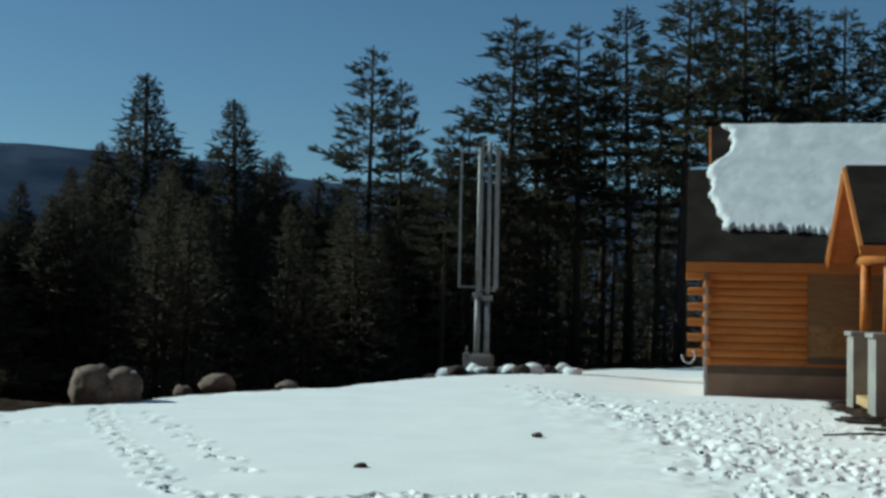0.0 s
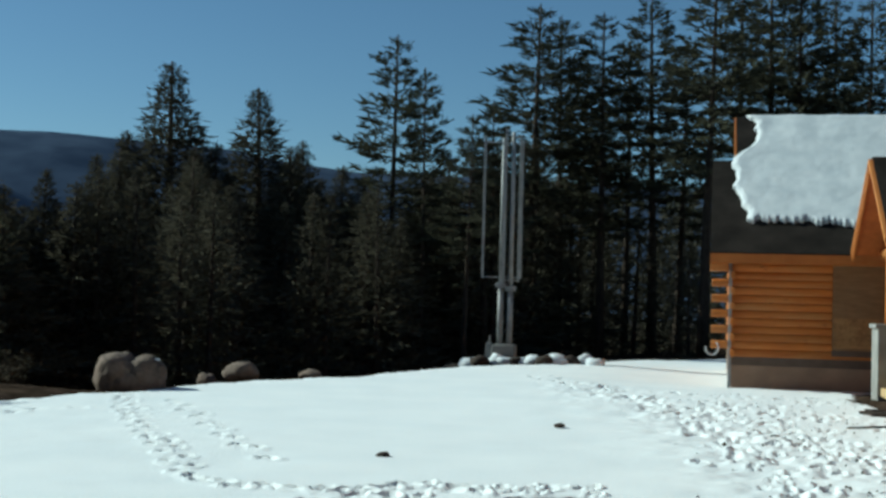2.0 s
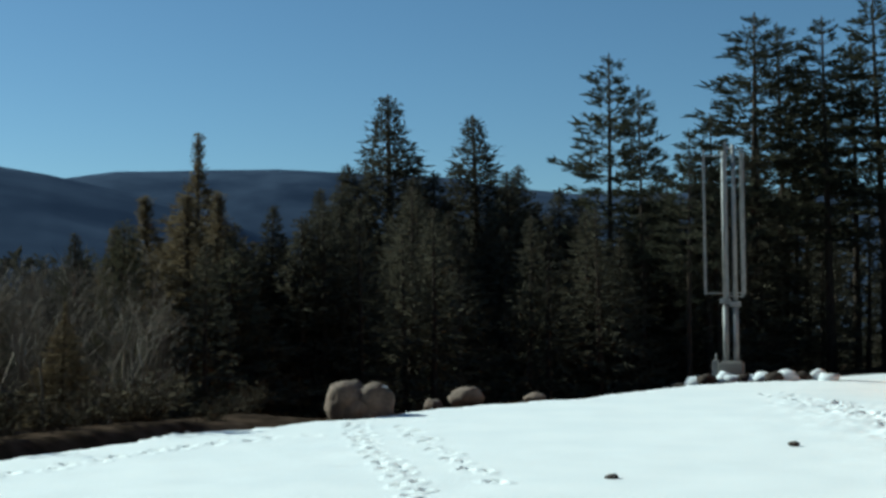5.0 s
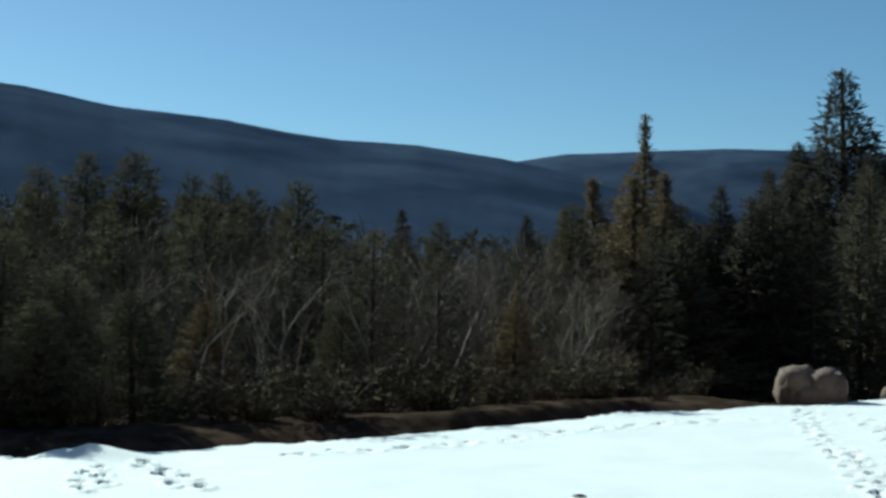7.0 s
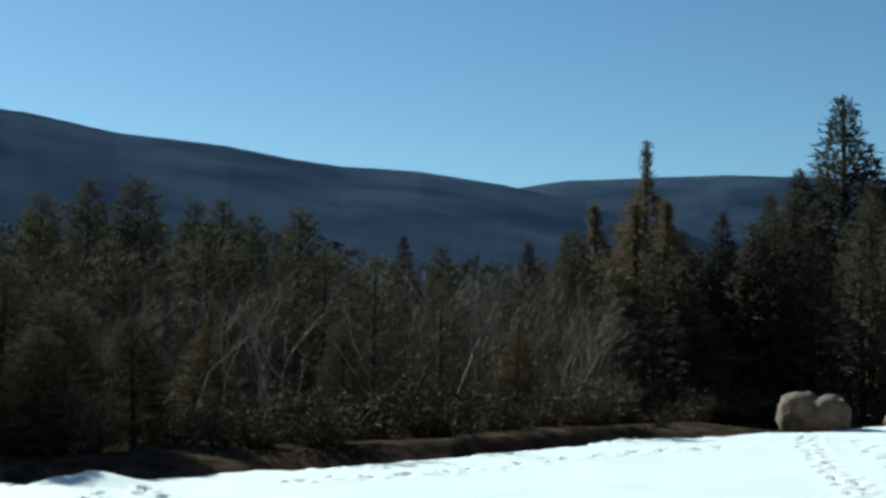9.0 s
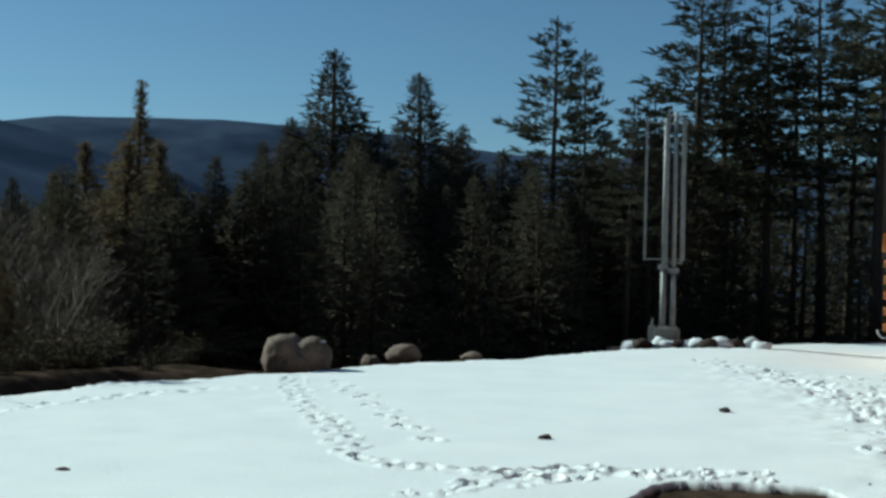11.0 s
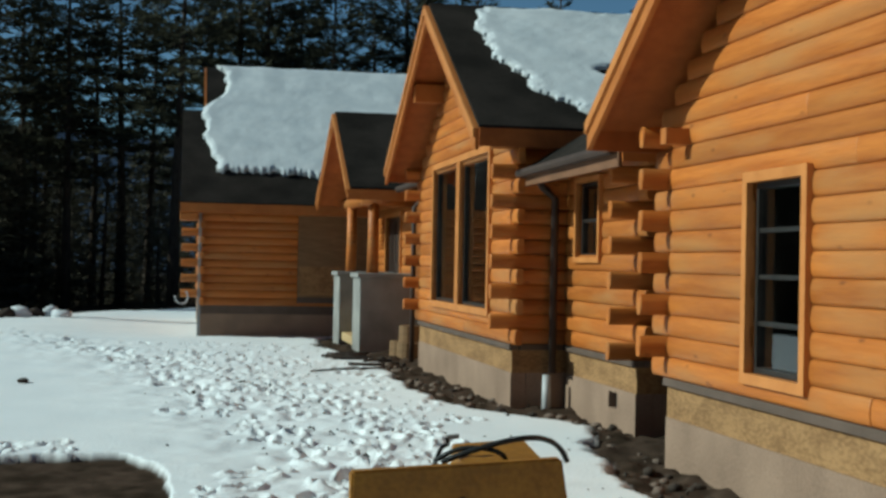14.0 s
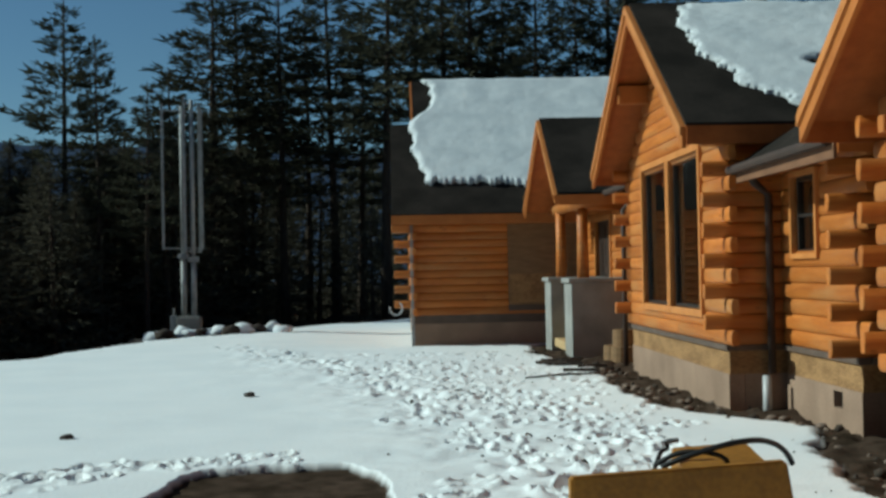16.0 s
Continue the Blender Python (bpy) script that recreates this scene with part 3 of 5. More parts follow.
roof_slab(house, "wing_roof", [(XR1, 12.41, 3.34), (XR1, wing_c, za), (11.5, wing_c, za), (11.5, 12.41, 3.34)])
roof_slab(house, "wing_roof", [(XR1, wing_c, za), (XR1, 2 * wing_c - 12.41, 3.34), (11.5, 2 * wing_c - 12.41, 3.34), (11.5, wing_c, za)])
rake(house, XR1, 12.41, 3.34, wing_c, za)
rake(house, XR1, 2 * wing_c - 12.41, 3.34, wing_c, za)
part("fascia", nb((XR1 + 0.002, 12.38, 3.02, 8.0, 12.42, 3.27)), SOFFIT, house)

# recessed link wall with the small window
mlink = facing("x", MAIN_X, 0)
foundation(mlink, -16.6, -13.9, vents=[(-14.83, -14.52, 0.25, 0.44)])
log_wall(house, "link_wall", mlink, (-16.6, -13.9), Z0, 12, [(-16.06, -15.16, 2.0, 2.93)], None, (0.0, 0.33), 1)
window(house, "window", mlink, -16.06, -15.16, 2.0, 2.93, (2.46,), trim=0.065, label="small sash with wooden trim")
mls = facing("y", 13.9, 0)
log_wall(house, "link_side_wall", mls, (MAIN_X, 9.0), Z0, 12, stub=(0.33, 0), parity=0)
foundation(mls, MAIN_X, 9.0, butt=0.2)
roof_slab(house, "link_roof", [(4.3, 12.7, 3.13), (4.3, 16.55, 3.13), (8.6, 16.55, 5.92), (8.6, 12.7, 5.92)])
part("fascia", nb((4.27, 12.7, 2.90, 4.31, 16.5, 3.09), bevel=0.004), GREYED, house, "weathered brown board")
part("fascia", nb((4.31, 12.67, 2.95, 4.9, 12.71, 3.06)), TRIM_WOOD, house)

# big-window gable
mg = facing("x", GAB_X, 0)
gab_c = 20.09
gab_top = (lambda u: 5.66 - 0.6 * abs(-u - gab_c), -gab_c)
foundation(mg, -23.5, -16.68)
log_wall(house, "gable_wall", mg, (-23.5, -16.68), Z0, 25, [(-22.0, -20.06, 1.27, 3.46), (-19.84, -17.9, 1.27, 3.46)], gab_top, (0.3, 0.3), 0)
window(house, "tall_window", mg, -22.0, -20.06, 1.27, 3.46, (), (), 0.10, "tall dark panes in wooden trim")
window(house, "tall_window", mg, -19.84, -17.9, 1.27, 3.46, (), (), 0.10, "tall dark panes in wooden trim")
mgs = facing("y", 16.68, 0)
log_wall(house, "gable_side_wall", mgs, (GAB_X, 9.0), Z0, 14, stub=(0.3, 0), parity=1)
foundation(mgs, GAB_X, 9.0, butt=0.2)
mgf = Matrix(((1, 0, 0, 0), (0, 1, 0, 23.5), (0, 0, 1, 0), (0, 0, 0, 1)))
log_wall(house, "gable_far_wall", mgf, (GAB_X, 9.0), Z0, 14, stub=(0.3, 0), parity=1)
foundation(mgf, GAB_X, 9.0, butt=0.2)
XR2, RZ, EZ = 3.64, 5.92, 3.66
roof_slab(house, "gable_roof", [(XR2, 16.33, EZ), (XR2, gab_c, RZ), (9.6, gab_c, RZ), (9.6, 16.33, EZ)][::-1])
roof_slab(house, "gable_roof", [(XR2, gab_c, RZ), (XR2, 23.9, EZ - 0.03), (9.6, 23.9, EZ - 0.03), (9.6, gab_c, RZ)][::-1])
rake(house, XR2, 16.33, EZ, gab_c, RZ)
rake(house, XR2, 23.9, EZ - 0.03, gab_c, RZ)
part("fascia", nb((XR2, 16.30, EZ - 0.27, 9.0, 16.34, EZ - 0.04)), SOFFIT, house)
part("fascia", nb((XR2, 23.89, EZ - 0.3, 9.0, 23.93, EZ - 0.06)), SOFFIT, house)
# squared purlin ends under the overhangs
for yy in (gab_c - 1.5, gab_c + 1.5):
    zt = RZ - 0.6 * 1.5 - 0.17
    part("purlin_end", nb((XR2 + 0.06, yy - 0.09, zt - 0.3, GAB_X, yy + 0.09, zt), bevel=0.012), TRIM_WOOD, house)
part("purlin_end", nb((XR2 + 0.06, gab_c - 0.09, RZ - 0.5, GAB_X, gab_c + 0.09, RZ - 0.2), bevel=0.012), TRIM_WOOD, house)
part("purlin_end", nb((4.22, 11.24, 3.0, WING_X, 11.38, 3.15), bevel=0.012), TRIM_WOOD, house)

# main wall, porch side
mm = facing("x", MAIN_X, 0)
log_wall(house, "porch_wall", mm, (-34.2, -23.5), Z0, 13, [(-32.1, -29.9, 0.9, 2.98)])
foundation(mm, -34.2, -23.5)
roof_slab(house, "main_roof", [(4.35, 23.4, 3.48), (4.35, 34.0, 3.48), (8.6, 34.0, 6.0), (8.6, 23.4, 6.0)])
roof_slab(house, "main_roof_back", [(8.6, 6.0, 5.99), (8.6, 34.0, 5.99), (13.0, 34.0, 3.3), (13.0, 6.0, 3.3)])
part("gutter", tube(bmesh.new(), [(4.28, 23.6, 3.40), (4.28, 30.5, 3.38)], 0.065, 8), METAL_GUTTER, house, "dark eaves gutter")
part("back_wall", nb((12.4, 4.6, -0.4, 12.6, 34.2, 3.6)), TRIM_WOOD, house)
part("floor_deck", nb((5.2, 4.9, 0.75, 12.4, 34.0, 0.84)), PLYWOOD, house)
d = part("front_door", nb((-32.1, -0.09, 0.9, -29.9, -0.04, 2.98)), DOOR_MAT, house, "dark panelled double door", mm)
for a in (-31.95, -30.9):
    part("door_panel", nb((a, -0.045, 1.05, a + 0.85, -0.025, 1.75), (a, -0.045, 1.9, a + 0.85, -0.025, 2.85), bevel=0.01), DOOR_MAT, d, "", mm)
part("door_trim", nb((-32.2, 0, 0.9, -32.1, 0.07, 3.08), (-29.9, 0, 0.9, -29.8, 0.07, 3.08), (-32.1, 0, 2.98, -29.9, 0.07, 3.08)), WINDOW_TRIM, house, "", mm)

# porch: gable roof on two log posts and concrete piers
XP, pc, PZ = 3.3, 29.75, 5.28
roof_slab(house, "porch_roof", [(XP, 26.75, 3.42), (XP, pc, PZ), (8.0, pc, PZ), (8.0, 26.75, 3.42)][::-1])
roof_slab(house, "porch_roof", [(XP, pc, PZ), (XP, 33.2, 3.42), (8.0, 33.2, 3.42), (8.0, pc, PZ)][::-1])
rake(house, XP, 26.75, 3.42, pc, PZ, 0.22)
rake(house, XP, 33.2, 3.42, pc, PZ, 0.22)
part("porch_gable", prism(bmesh.new(), [(3.95, 27.2, 3.35), (3.95, 32.8, 3.35), (3.95, pc, 5.0)], (0.08, 0, 0)), SOFFIT, house)
part("fascia", nb((XP, 26.73, 3.16, 4.9, 26.77, 3.37)), TRIM_WOOD, house)
part("porch_beam", tube(bmesh.new(), [(3.97, 27.0, 3.3), (3.97, 32.9, 3.3)], 0.14, 14), LOG, house, "round log beam", None, True)
part("porch_beam", tube(bmesh.new(), [(3.7, 28.0, 3.22), (4.9, 28.0, 3.22)], 0.13, 14), LOG, house, "round log beam", None, True)
for yy in (28.0, 31.7):
    part("porch_post", tube(bmesh.new(), [(3.97, yy, 1.6), (3.975, yy, 2.4), (3.97, yy, 3.28)], [0.125, 0.118, 0.112], 14), LOG, house, "round peeled-log post", None, True)
for yy in (27.4, 31.1):
    p = part("porch_pier", nb((3.63, yy, -0.4, 4.9, yy + 1.15, 1.56), bevel=0.015), GREY_CONCRETE, house, "grey concrete pier")
    part("pier_cap", nb((3.57, yy - 0.05, 1.56, 4.92, yy + 1.2, 1.66), bevel=0.02), GREY_CONCRETE, p, "concrete cap")
for i in range(3):
    part("porch_step", nb((3.7 + 0.3 * i, 28.6, 0.05, 4.0 + 0.3 * i, 31.05, 0.24 + 0.2 * i), bevel=0.01), LUMBER, house, "pale timber step")
for k, (yy, zz, rr) in enumerate(((26.3, 0.0, 0.26), (25.75, 0.0, 0.25), (26.0, 0.32, 0.22))):
    at = (4.36 + 0.05 * k, yy, zz)
    bl = thing("log_round", at, "short cut log round beside the steps", "log", "cut log rounds")
    part("wood", tube(bmesh.new(), [(0, 0, 0), (0, 0, 0.32)], [rr, rr * 0.96], 16), PLYWOOD, bl, "", pose(*at))

# added linings behind the panes: they stop stray light, dark colour deepens the shade
ROOM = material("dark_lining_coat", (0.09, 0.08, 0.07), (0.06, 0.055, 0.048), 1.5, 0.9, 0.1)


def room(x0, x1, y0, y1, z0, z1):
    bm = nb((x0, y0, z0, x1, y1, z1))
    bmesh.ops.delete(bm, geom=[f for f in bm.faces if f.normal.x < -0.5 or (f.calc_center_median().x < x0 + 0.01)], context="FACES")
    bmesh.ops.solidify(bm, geom=list(bm.faces), thickness=-0.04)
    return part("dark_lining", bm, ROOM, house, "added dark lining that keeps the panes dark")


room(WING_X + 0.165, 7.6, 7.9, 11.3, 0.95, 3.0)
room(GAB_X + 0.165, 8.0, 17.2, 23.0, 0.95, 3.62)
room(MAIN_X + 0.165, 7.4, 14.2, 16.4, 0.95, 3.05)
# downspouts
part("downspout", tube(bmesh.new(), [(4.42, 16.5, 3.1), (4.55, 16.55, 2.9), (4.72, 16.55, 2.75), (4.72, 16.55, 0.5)], 0.05, 8), METAL_GUTTER, house, "dark metal downspout", None, True)
part("gutter", tube(bmesh.new(), [(4.22, 12.75, 3.08), (4.22, 16.5, 3.06)], 0.06, 8), METAL_GUTTER, house, "dark eaves gutter")
part("downspout", tube(bmesh.new(), [(4.30, 23.75, 3.4), (4.3, 23.72, 3.1), (4.1, 23.66, 2.9), (4.1, 23.66, 0.1)], 0.045, 8), METAL_GUTTER, house, "dark metal downspout", None, True)
pipe = thing("drain_pipe", (4.62, 16.45, 0), "white plastic drain pipe standing by the foundation", "pipe")
part("tube", tube(bmesh.new(), [(0, 0, -0.1), (0, 0, 0.48)], 0.055, 12), WHITE_PLASTIC, pipe, "", None, True)
for o in pipe.children:
    o.matrix_basis = pose(4.62, 16.45, 0)

# ---------- garage wing ----------
garage = thing("log_garage", (4, 37, 0), "log garage with a snow-covered dark shingle roof", "garage")
GY = 34.3
mgar = facing("y", GY, 0)
bm = nb((0.45, -0.2, -0.7, 8.5, 0.0, 0.50))
f = part("foundation", bm, CONCRETE, garage, "", mgar)
part("rim_board", nb((0.45, -0.12, 0.50, 8.5, -0.012, 0.72)), FLASH, f, "", mgar)
log_wall(garage, "front_wall", mgar, (0.45, 8.5), 0.72, 13, stub=(0.5, 0), parity=1, logs=(0.45, 2.9))
part("plywood_panel", nb((2.9, -0.02, 0.95, 4.12, 0.012, 3.2)), PLYWOOD, garage, "bare plywood sheathing", mgar)
part("plywood_panel", nb((4.13, -0.02, 0.95, 6.5, 0.012, 3.2)), PLYWOOD, garage, "", mgar)
part("plywood_panel", nb((2.9, 0.0, 0.80, 6.5, 0.02, 0.95)), FLASH, garage, "", mgar)
part("strand_panel", nb((2.95, 0.0, 1.0, 4.05, 0.022, 1.75)), OSB, garage, "bare strand board sheet", mgar)
mgl = facing("x", 0.45, 0)
log_wall(garage, "side_wall", mgl, (-44.5, -GY), 0.72, 12, stub=(0, 0.45), parity=0)
part("side_foundation", nb((-44.5, -0.2, -0.7, -GY - 0.21, 0.0, 0.72)), CONCRETE, garage, "", mgl)
part("downspout", nb((0.37, 0.10, -0.1, 0.45, 0.17, 3.1), bevel=0.01), GALV, garage, "pale metal downspout", mgar)
gs = 0.75


def gz(y):
    return 3.33 + gs * (y - 33.8)


RYG = 39.4
roof_slab(garage, "roof", [(-0.1, 33.8, gz(33.8)), (-0.1, 37.4, gz(37.4)), (0.55, 37.4, gz(37.4)), (0.55, RYG, gz(RYG)), (10, RYG, gz(RYG)), (10, 33.8, gz(33.8))][::-1])
roof_slab(garage, "roof_back", [(0.55, RYG, gz(RYG)), (0.55, 45, gz(RYG) - gs * (45 - RYG)), (10, 45, gz(RYG) - gs * (45 - RYG)), (10, RYG, gz(RYG))])
part("fascia", nb((-0.1, 33.76, 3.08, 9, 33.80, 3.3)), TRIM_WOOD, garage)
part("eave_soffit", nb((-0.1, 33.8, 3.06, 9, GY, 3.1)), TRIM_WOOD, garage)
part("gable_trim", prism(bmesh.new(), [(0.50, 37.35, gz(37.35) - 0.02), (0.50, RYG, gz(RYG) - 0.02), (0.50, RYG, gz(RYG) - 0.3), (0.50, 37.35, gz(37.35) - 0.3)], (0.045, 0, 0)), TRIM_WOOD, garage)
part("corner_bracket", nb((-0.1, 33.82, 2.86, 0.35, GY, 3.05), bevel=0.02), TRIM_WOOD, garage)
hook = thing("hose_coil", (0.0, GY - 0.1, 0.75), "pale curled hose hanging from a log end", "hose")
cv = tube(bmesh.new(), [(-0.02 + 0.16 * math.cos(a), GY - 0.12, 0.93 + 0.18 * math.sin(a)) for a in np.linspace(-3.3, 0.9, 14)], 0.022, 8)
part("loop", cv, WHITE_PLASTIC, hook, "", None, True)


# ---------- snow lying on roofs ----------
def roof_snow(name, origin, u_vec, v_vec, nu, nv, inside, thick, label):
    """A ragged slab of snow on a roof plane: u runs along the roof, v up it, both 0..1."""
    o, U, V = Vector(origin), Vector(u_vec), Vector(v_vec)
    N = U.cross(V).normalized()
    if N.z < 0:
        N = -N
    bm = bmesh.new()
    grid, low = {}, {}
    uu, vv = np.meshgrid(np.linspace(0, 1, nu), np.linspace(0, 1, nv), indexing="ij")
    dist = inside(uu, vv)
    lu, lv = U.length, V.length
    hgt = vnoise(uu * lu, vv * lv, 0.6, 41) * 0.025 + vnoise(uu * lu, vv * lv, 0.15, 42) * 0.008
    for i in range(nu):
        for j in range(nv):
            if dist[i, j] > 0:
                p = o + U * uu[i, j] + V * vv[i, j]
                t = thick * min(1, 0.45 + dist[i, j] * 4) + hgt[i, j]
                grid[i, j] = bm.verts.new(p + N * max(0.03, t))
    for (i, j), v in grid.items():
        q = [(i, j), (i + 1, j), (i + 1, j + 1), (i, j + 1)]
        if all(k in grid for k in q):
            bm.faces.new([grid[k] for k in q])
    bmesh.ops.delete(bm, geom=[v for v in bm.verts if not v.link_faces], context="VERTS")
    es = [e for e in bm.edges if e.is_boundary]
    r = bmesh.ops.extrude_edge_only(bm, edges=es)
    bmesh.ops.translate(bm, vec=-N * (thick + 0.06), verts=[g for g in r["geom"] if isinstance(g, bmesh.types.BMVert)])
    bmesh.ops.recalc_face_normals(bm, faces=bm.faces)
    me = mesh_of(bm, SNOW_ROOF, name, True)
    return tagged(new(name, me), label, "snow", kind="stuff")


def garage_snow(u, v):
    x, s = u * 8.0, v
    left = np.interp(s, [0.26, 0.30, 0.45, 0.60, 0.68, 0.74, 0.85, 0.93, 1.0], [0.95, 0.72, 0.58, 0.55, 0.72, 1.10, 1.22, 1.18, 0.95]) - 0.1 + 0.16 * vnoise(x, s * 7, 0.35, 51) + 0.06 * vnoise(x, s * 7, 0.1, 52)
    low = np.interp(x, [0, 2.0, 3.0, 3.6, 4.2, 8], [0.20, 0.20, 0.18, 0.15, 0.11, 0.10]) + 0.035 * vnoise(x, s, 0.22, 53) + 0.03 * vnoise(x, s, 0.07, 54)
    return np.minimum.reduce([x - left, (s - low) * 7.0, (0.995 - s) * 7 + 0.05])


roof_snow("garage_snow", (0, 33.8, gz(33.8) + 0.01), (8.0, 0, 0), (0, RYG - 33.8, gs * (RYG - 33.8)), 230, 130, garage_snow, 0.13, "thick white snow on the garage roof")


def gable_snow(u, v):
    x, s = u * 5.0, v
    w = 0.24 * vnoise(x, s * 4.4, 0.45, 61) + 0.16 * vnoise(x, s * 4.4, 0.14, 62) + 0.12 * vnoise(x * 0.4, s * 4.4, 0.05, 63)
    left = np.interp(s, [0.0, 0.10, 0.22, 0.4, 0.6, 0.75, 0.88, 0.97], [2.4, 1.55, 1.15, 0.85, 0.62, 0.52, 0.60, 0.75])
    notch = np.hypot((x - 2.3 - (s - 0.45) * 1.5) / 0.4, (s - 0.44) / 0.04) - 0.9
    return np.minimum.reduce([x - left + w, s * 4.4 - 0.03, (0.975 - s) * 4.4 + 0.4 * w, notch * 0.3 + w])


roof_snow("gable_snow", (XR2, 16.33, EZ + 0.01), (5.0, 0, 0), (0, gab_c - 16.33, RZ - EZ), 170, 130, gable_snow, 0.065, "patchy melting snow on the gable roof")
roof_snow("eave_snow", (4.4, 23.95, 3.52), (1.6, 0, 0.95), (0, 1.5, 0), 40, 40, lambda u, v: np.minimum.reduce([u, 1 - u, v, 0.9 - v]) + 0.1 * vnoise(u * 3, v * 3, 0.4, 71) - 0.05, 0.1, "remnant of snow on the porch-side eave")


# ---------- turbine ----------
def turbine():
    """Two short masts on a concrete block, each carrying a slim vertical-axis rotor."""
    t = thing("wind_turbine", (-6.66, 42.2, 0), "grey steel twin vertical-axis wind turbine on a concrete block", "wind turbine")
    m = pose(-6.66, 42.2, 0)
    part("base", nb((-0.28, -0.3, -0.3, 0.45, 0.3, 0.55), (-0.22, -0.24, 0.55, 0.39, 0.24, 0.6), bevel=0.03), GREY_CONCRETE, t, "grey concrete block", m)
    c = part("control_box", nb((-0.5, -0.15, 0.0, -0.32, 0.15, 0.62), bevel=0.02), GALV, t, "small grey cabinet", m)
    part("conduit", tube(bmesh.new(), [(-0.4, -0.05, 0.6), (-0.38, -0.05, 0.85)], 0.025, 8), GALV, c, "", m)
    for x0, zt, top, spin, rad in ((-0.07, 2.42, 7.25, 20, 0.62), (0.24, 2.32, 7.45, 65, 0.42)):
        mast = part("mast", tube(bmesh.new(), [(x0, 0, 0.55), (x0, 0, zt)], 0.092, 14), GALV, t, "thick galvanised tube", m, True)
        part("flange", nb((x0 - 0.16, -0.16, zt - 0.02, x0 + 0.16, 0.16, zt + 0.15), bevel=0.03), GALV, mast, "", m)
        part("pole", tube(bmesh.new(), [(x0, 0, zt + 0.1), (x0, 0, top)], [0.075, 0.065], 12), GALV, t, "", m, True)
        for k in range(2):
            a = radians(spin + 180 * k)
            dx, dy = rad * math.cos(a), rad * math.sin(a)
            bl = part("blade", nb((x0 + dx - 0.035, dy - 0.05, zt + 0.28, x0 + dx + 0.035, dy + 0.05, top - 0.05 + 0.1 * k), bevel=0.012), GALV, t, "thin upright blade", m)
            for z in (zt + 0.32, top - 0.15):
                part("arm", tube(bmesh.new(), [(x0, 0, z), (x0 + dx, dy, z)], 0.02, 6), GALV, bl, "", m)
    return t


turbine()


# ---------- yellow machine attachment ----------
def attachment():
    m = pose(0.885, 6.85, 0, 0, 0, 3)
    a = thing("machine_attachment", (0.885, 6.85, 0), "worn yellow steel machine attachment with black hydraulic hoses", "attachment")
    bm = prism(bmesh.new(), [(0, 0, 0.02), (1.29, 0, 0.02), (1.155, 0, 0.84), (0, 0, 0.79)], (0, 0.09, 0))
    bmesh.ops.bevel(bm, geom=list(bm.edges), offset=0.012, segments=2, affect="EDGES")
    part("front_plate", bm, YELLOW, a, "scratched yellow steel plate", m)
    part("side_plate", nb((0.13, 0.092, 0.02, 0.17, 0.62, 0.66), bevel=0.008), YELLOW, a, "", m)
    part("side_plate", nb((1.08, 0.092, 0.02, 1.12, 0.75, 0.74), bevel=0.008), YELLOW, a, "", m)
    bm = prism(bmesh.new(), [(0.64, 0.12, 0.78), (1.10, 0.12, 0.80), (1.10, 0.55, 0.875), (0.68, 0.55, 0.85)], (0, 0.05, -0.3))
    part("cover", bm, YELLOW, a, "yellow sloping cover", m)
    part("cross_tube", tube(bmesh.new(), [(0.04, 0.5, 0.25), (1.08, 0.5, 0.25)], 0.06, 12), RUST, a, "", m, True)

    def hose(pts, r):
        v = [Vector(p) for p in pts]
        out = []
        for i in range(len(v) - 1):
            p0, p1, p2, p3 = v[max(i - 1, 0)], v[i], v[i + 1], v[min(i + 2, len(v) - 1)]
            for k in range(7):
                s = k / 7
                out.append(0.5 * (2 * p1 + (p2 - p0) * s + (2 * p0 - 5 * p1 + 4 * p2 - p3) * s * s + (3 * p1 - p0 - 3 * p2 + p3) * s ** 3))
        out.append(v[-1])
        return tube(bmesh.new(), out, r, 8)
    part("hose", hose([(0.53, 0.2, 0.80), (0.66, 0.15, 0.86), (0.86, 0.12, 0.92), (1.03, 0.15, 0.935), (1.17, 0.25, 0.90), (1.26, 0.32, 0.84), (1.31, 0.36, 0.77)], 0.016), RUBBER, a, "black rubber hose", m, True)
    part("hose", hose([(0.50, 0.25, 0.8), (0.62, 0.2, 0.87), (0.75, 0.15, 0.88), (0.85, 0.11, 0.85), (0.88, 0.13, 0.78)], 0.014), RUBBER, a, "black rubber hose", m, True)
    part("hose", hose([(0.48, 0.2, 0.76), (0.55, 0.3, 0.86), (0.60, 0.34, 0.88), (0.59, 0.33, 0.92)], 0.012), RUBBER, a, "black rubber hose", m, True)
    part("coupling", tube(bmesh.new(), [(0.59, 0.33, 0.92), (0.66, 0.33, 0.925)], 0.014, 8), GALV, a, "", m)
    for x, z, r in ((0.45, 0.47, 0.035), (0.60, 0.62, 0.028), (0.62, 0.585, 0.022), (0.43, 0.60, 0.014), (1.0, 0.56, 0.016), (0.25, 0.62, 0.014)):
        bm = bmesh.new()
        bmesh.ops.create_cone(bm, cap_ends=True, segments=10, radius1=r, radius2=r * 0.8, depth=0.02, matrix=pose(x, -0.006, z, 90, 0, 0))
        part("bolt", bm, RUST, a, "rusty bolt head", m)
    return a


attachment()


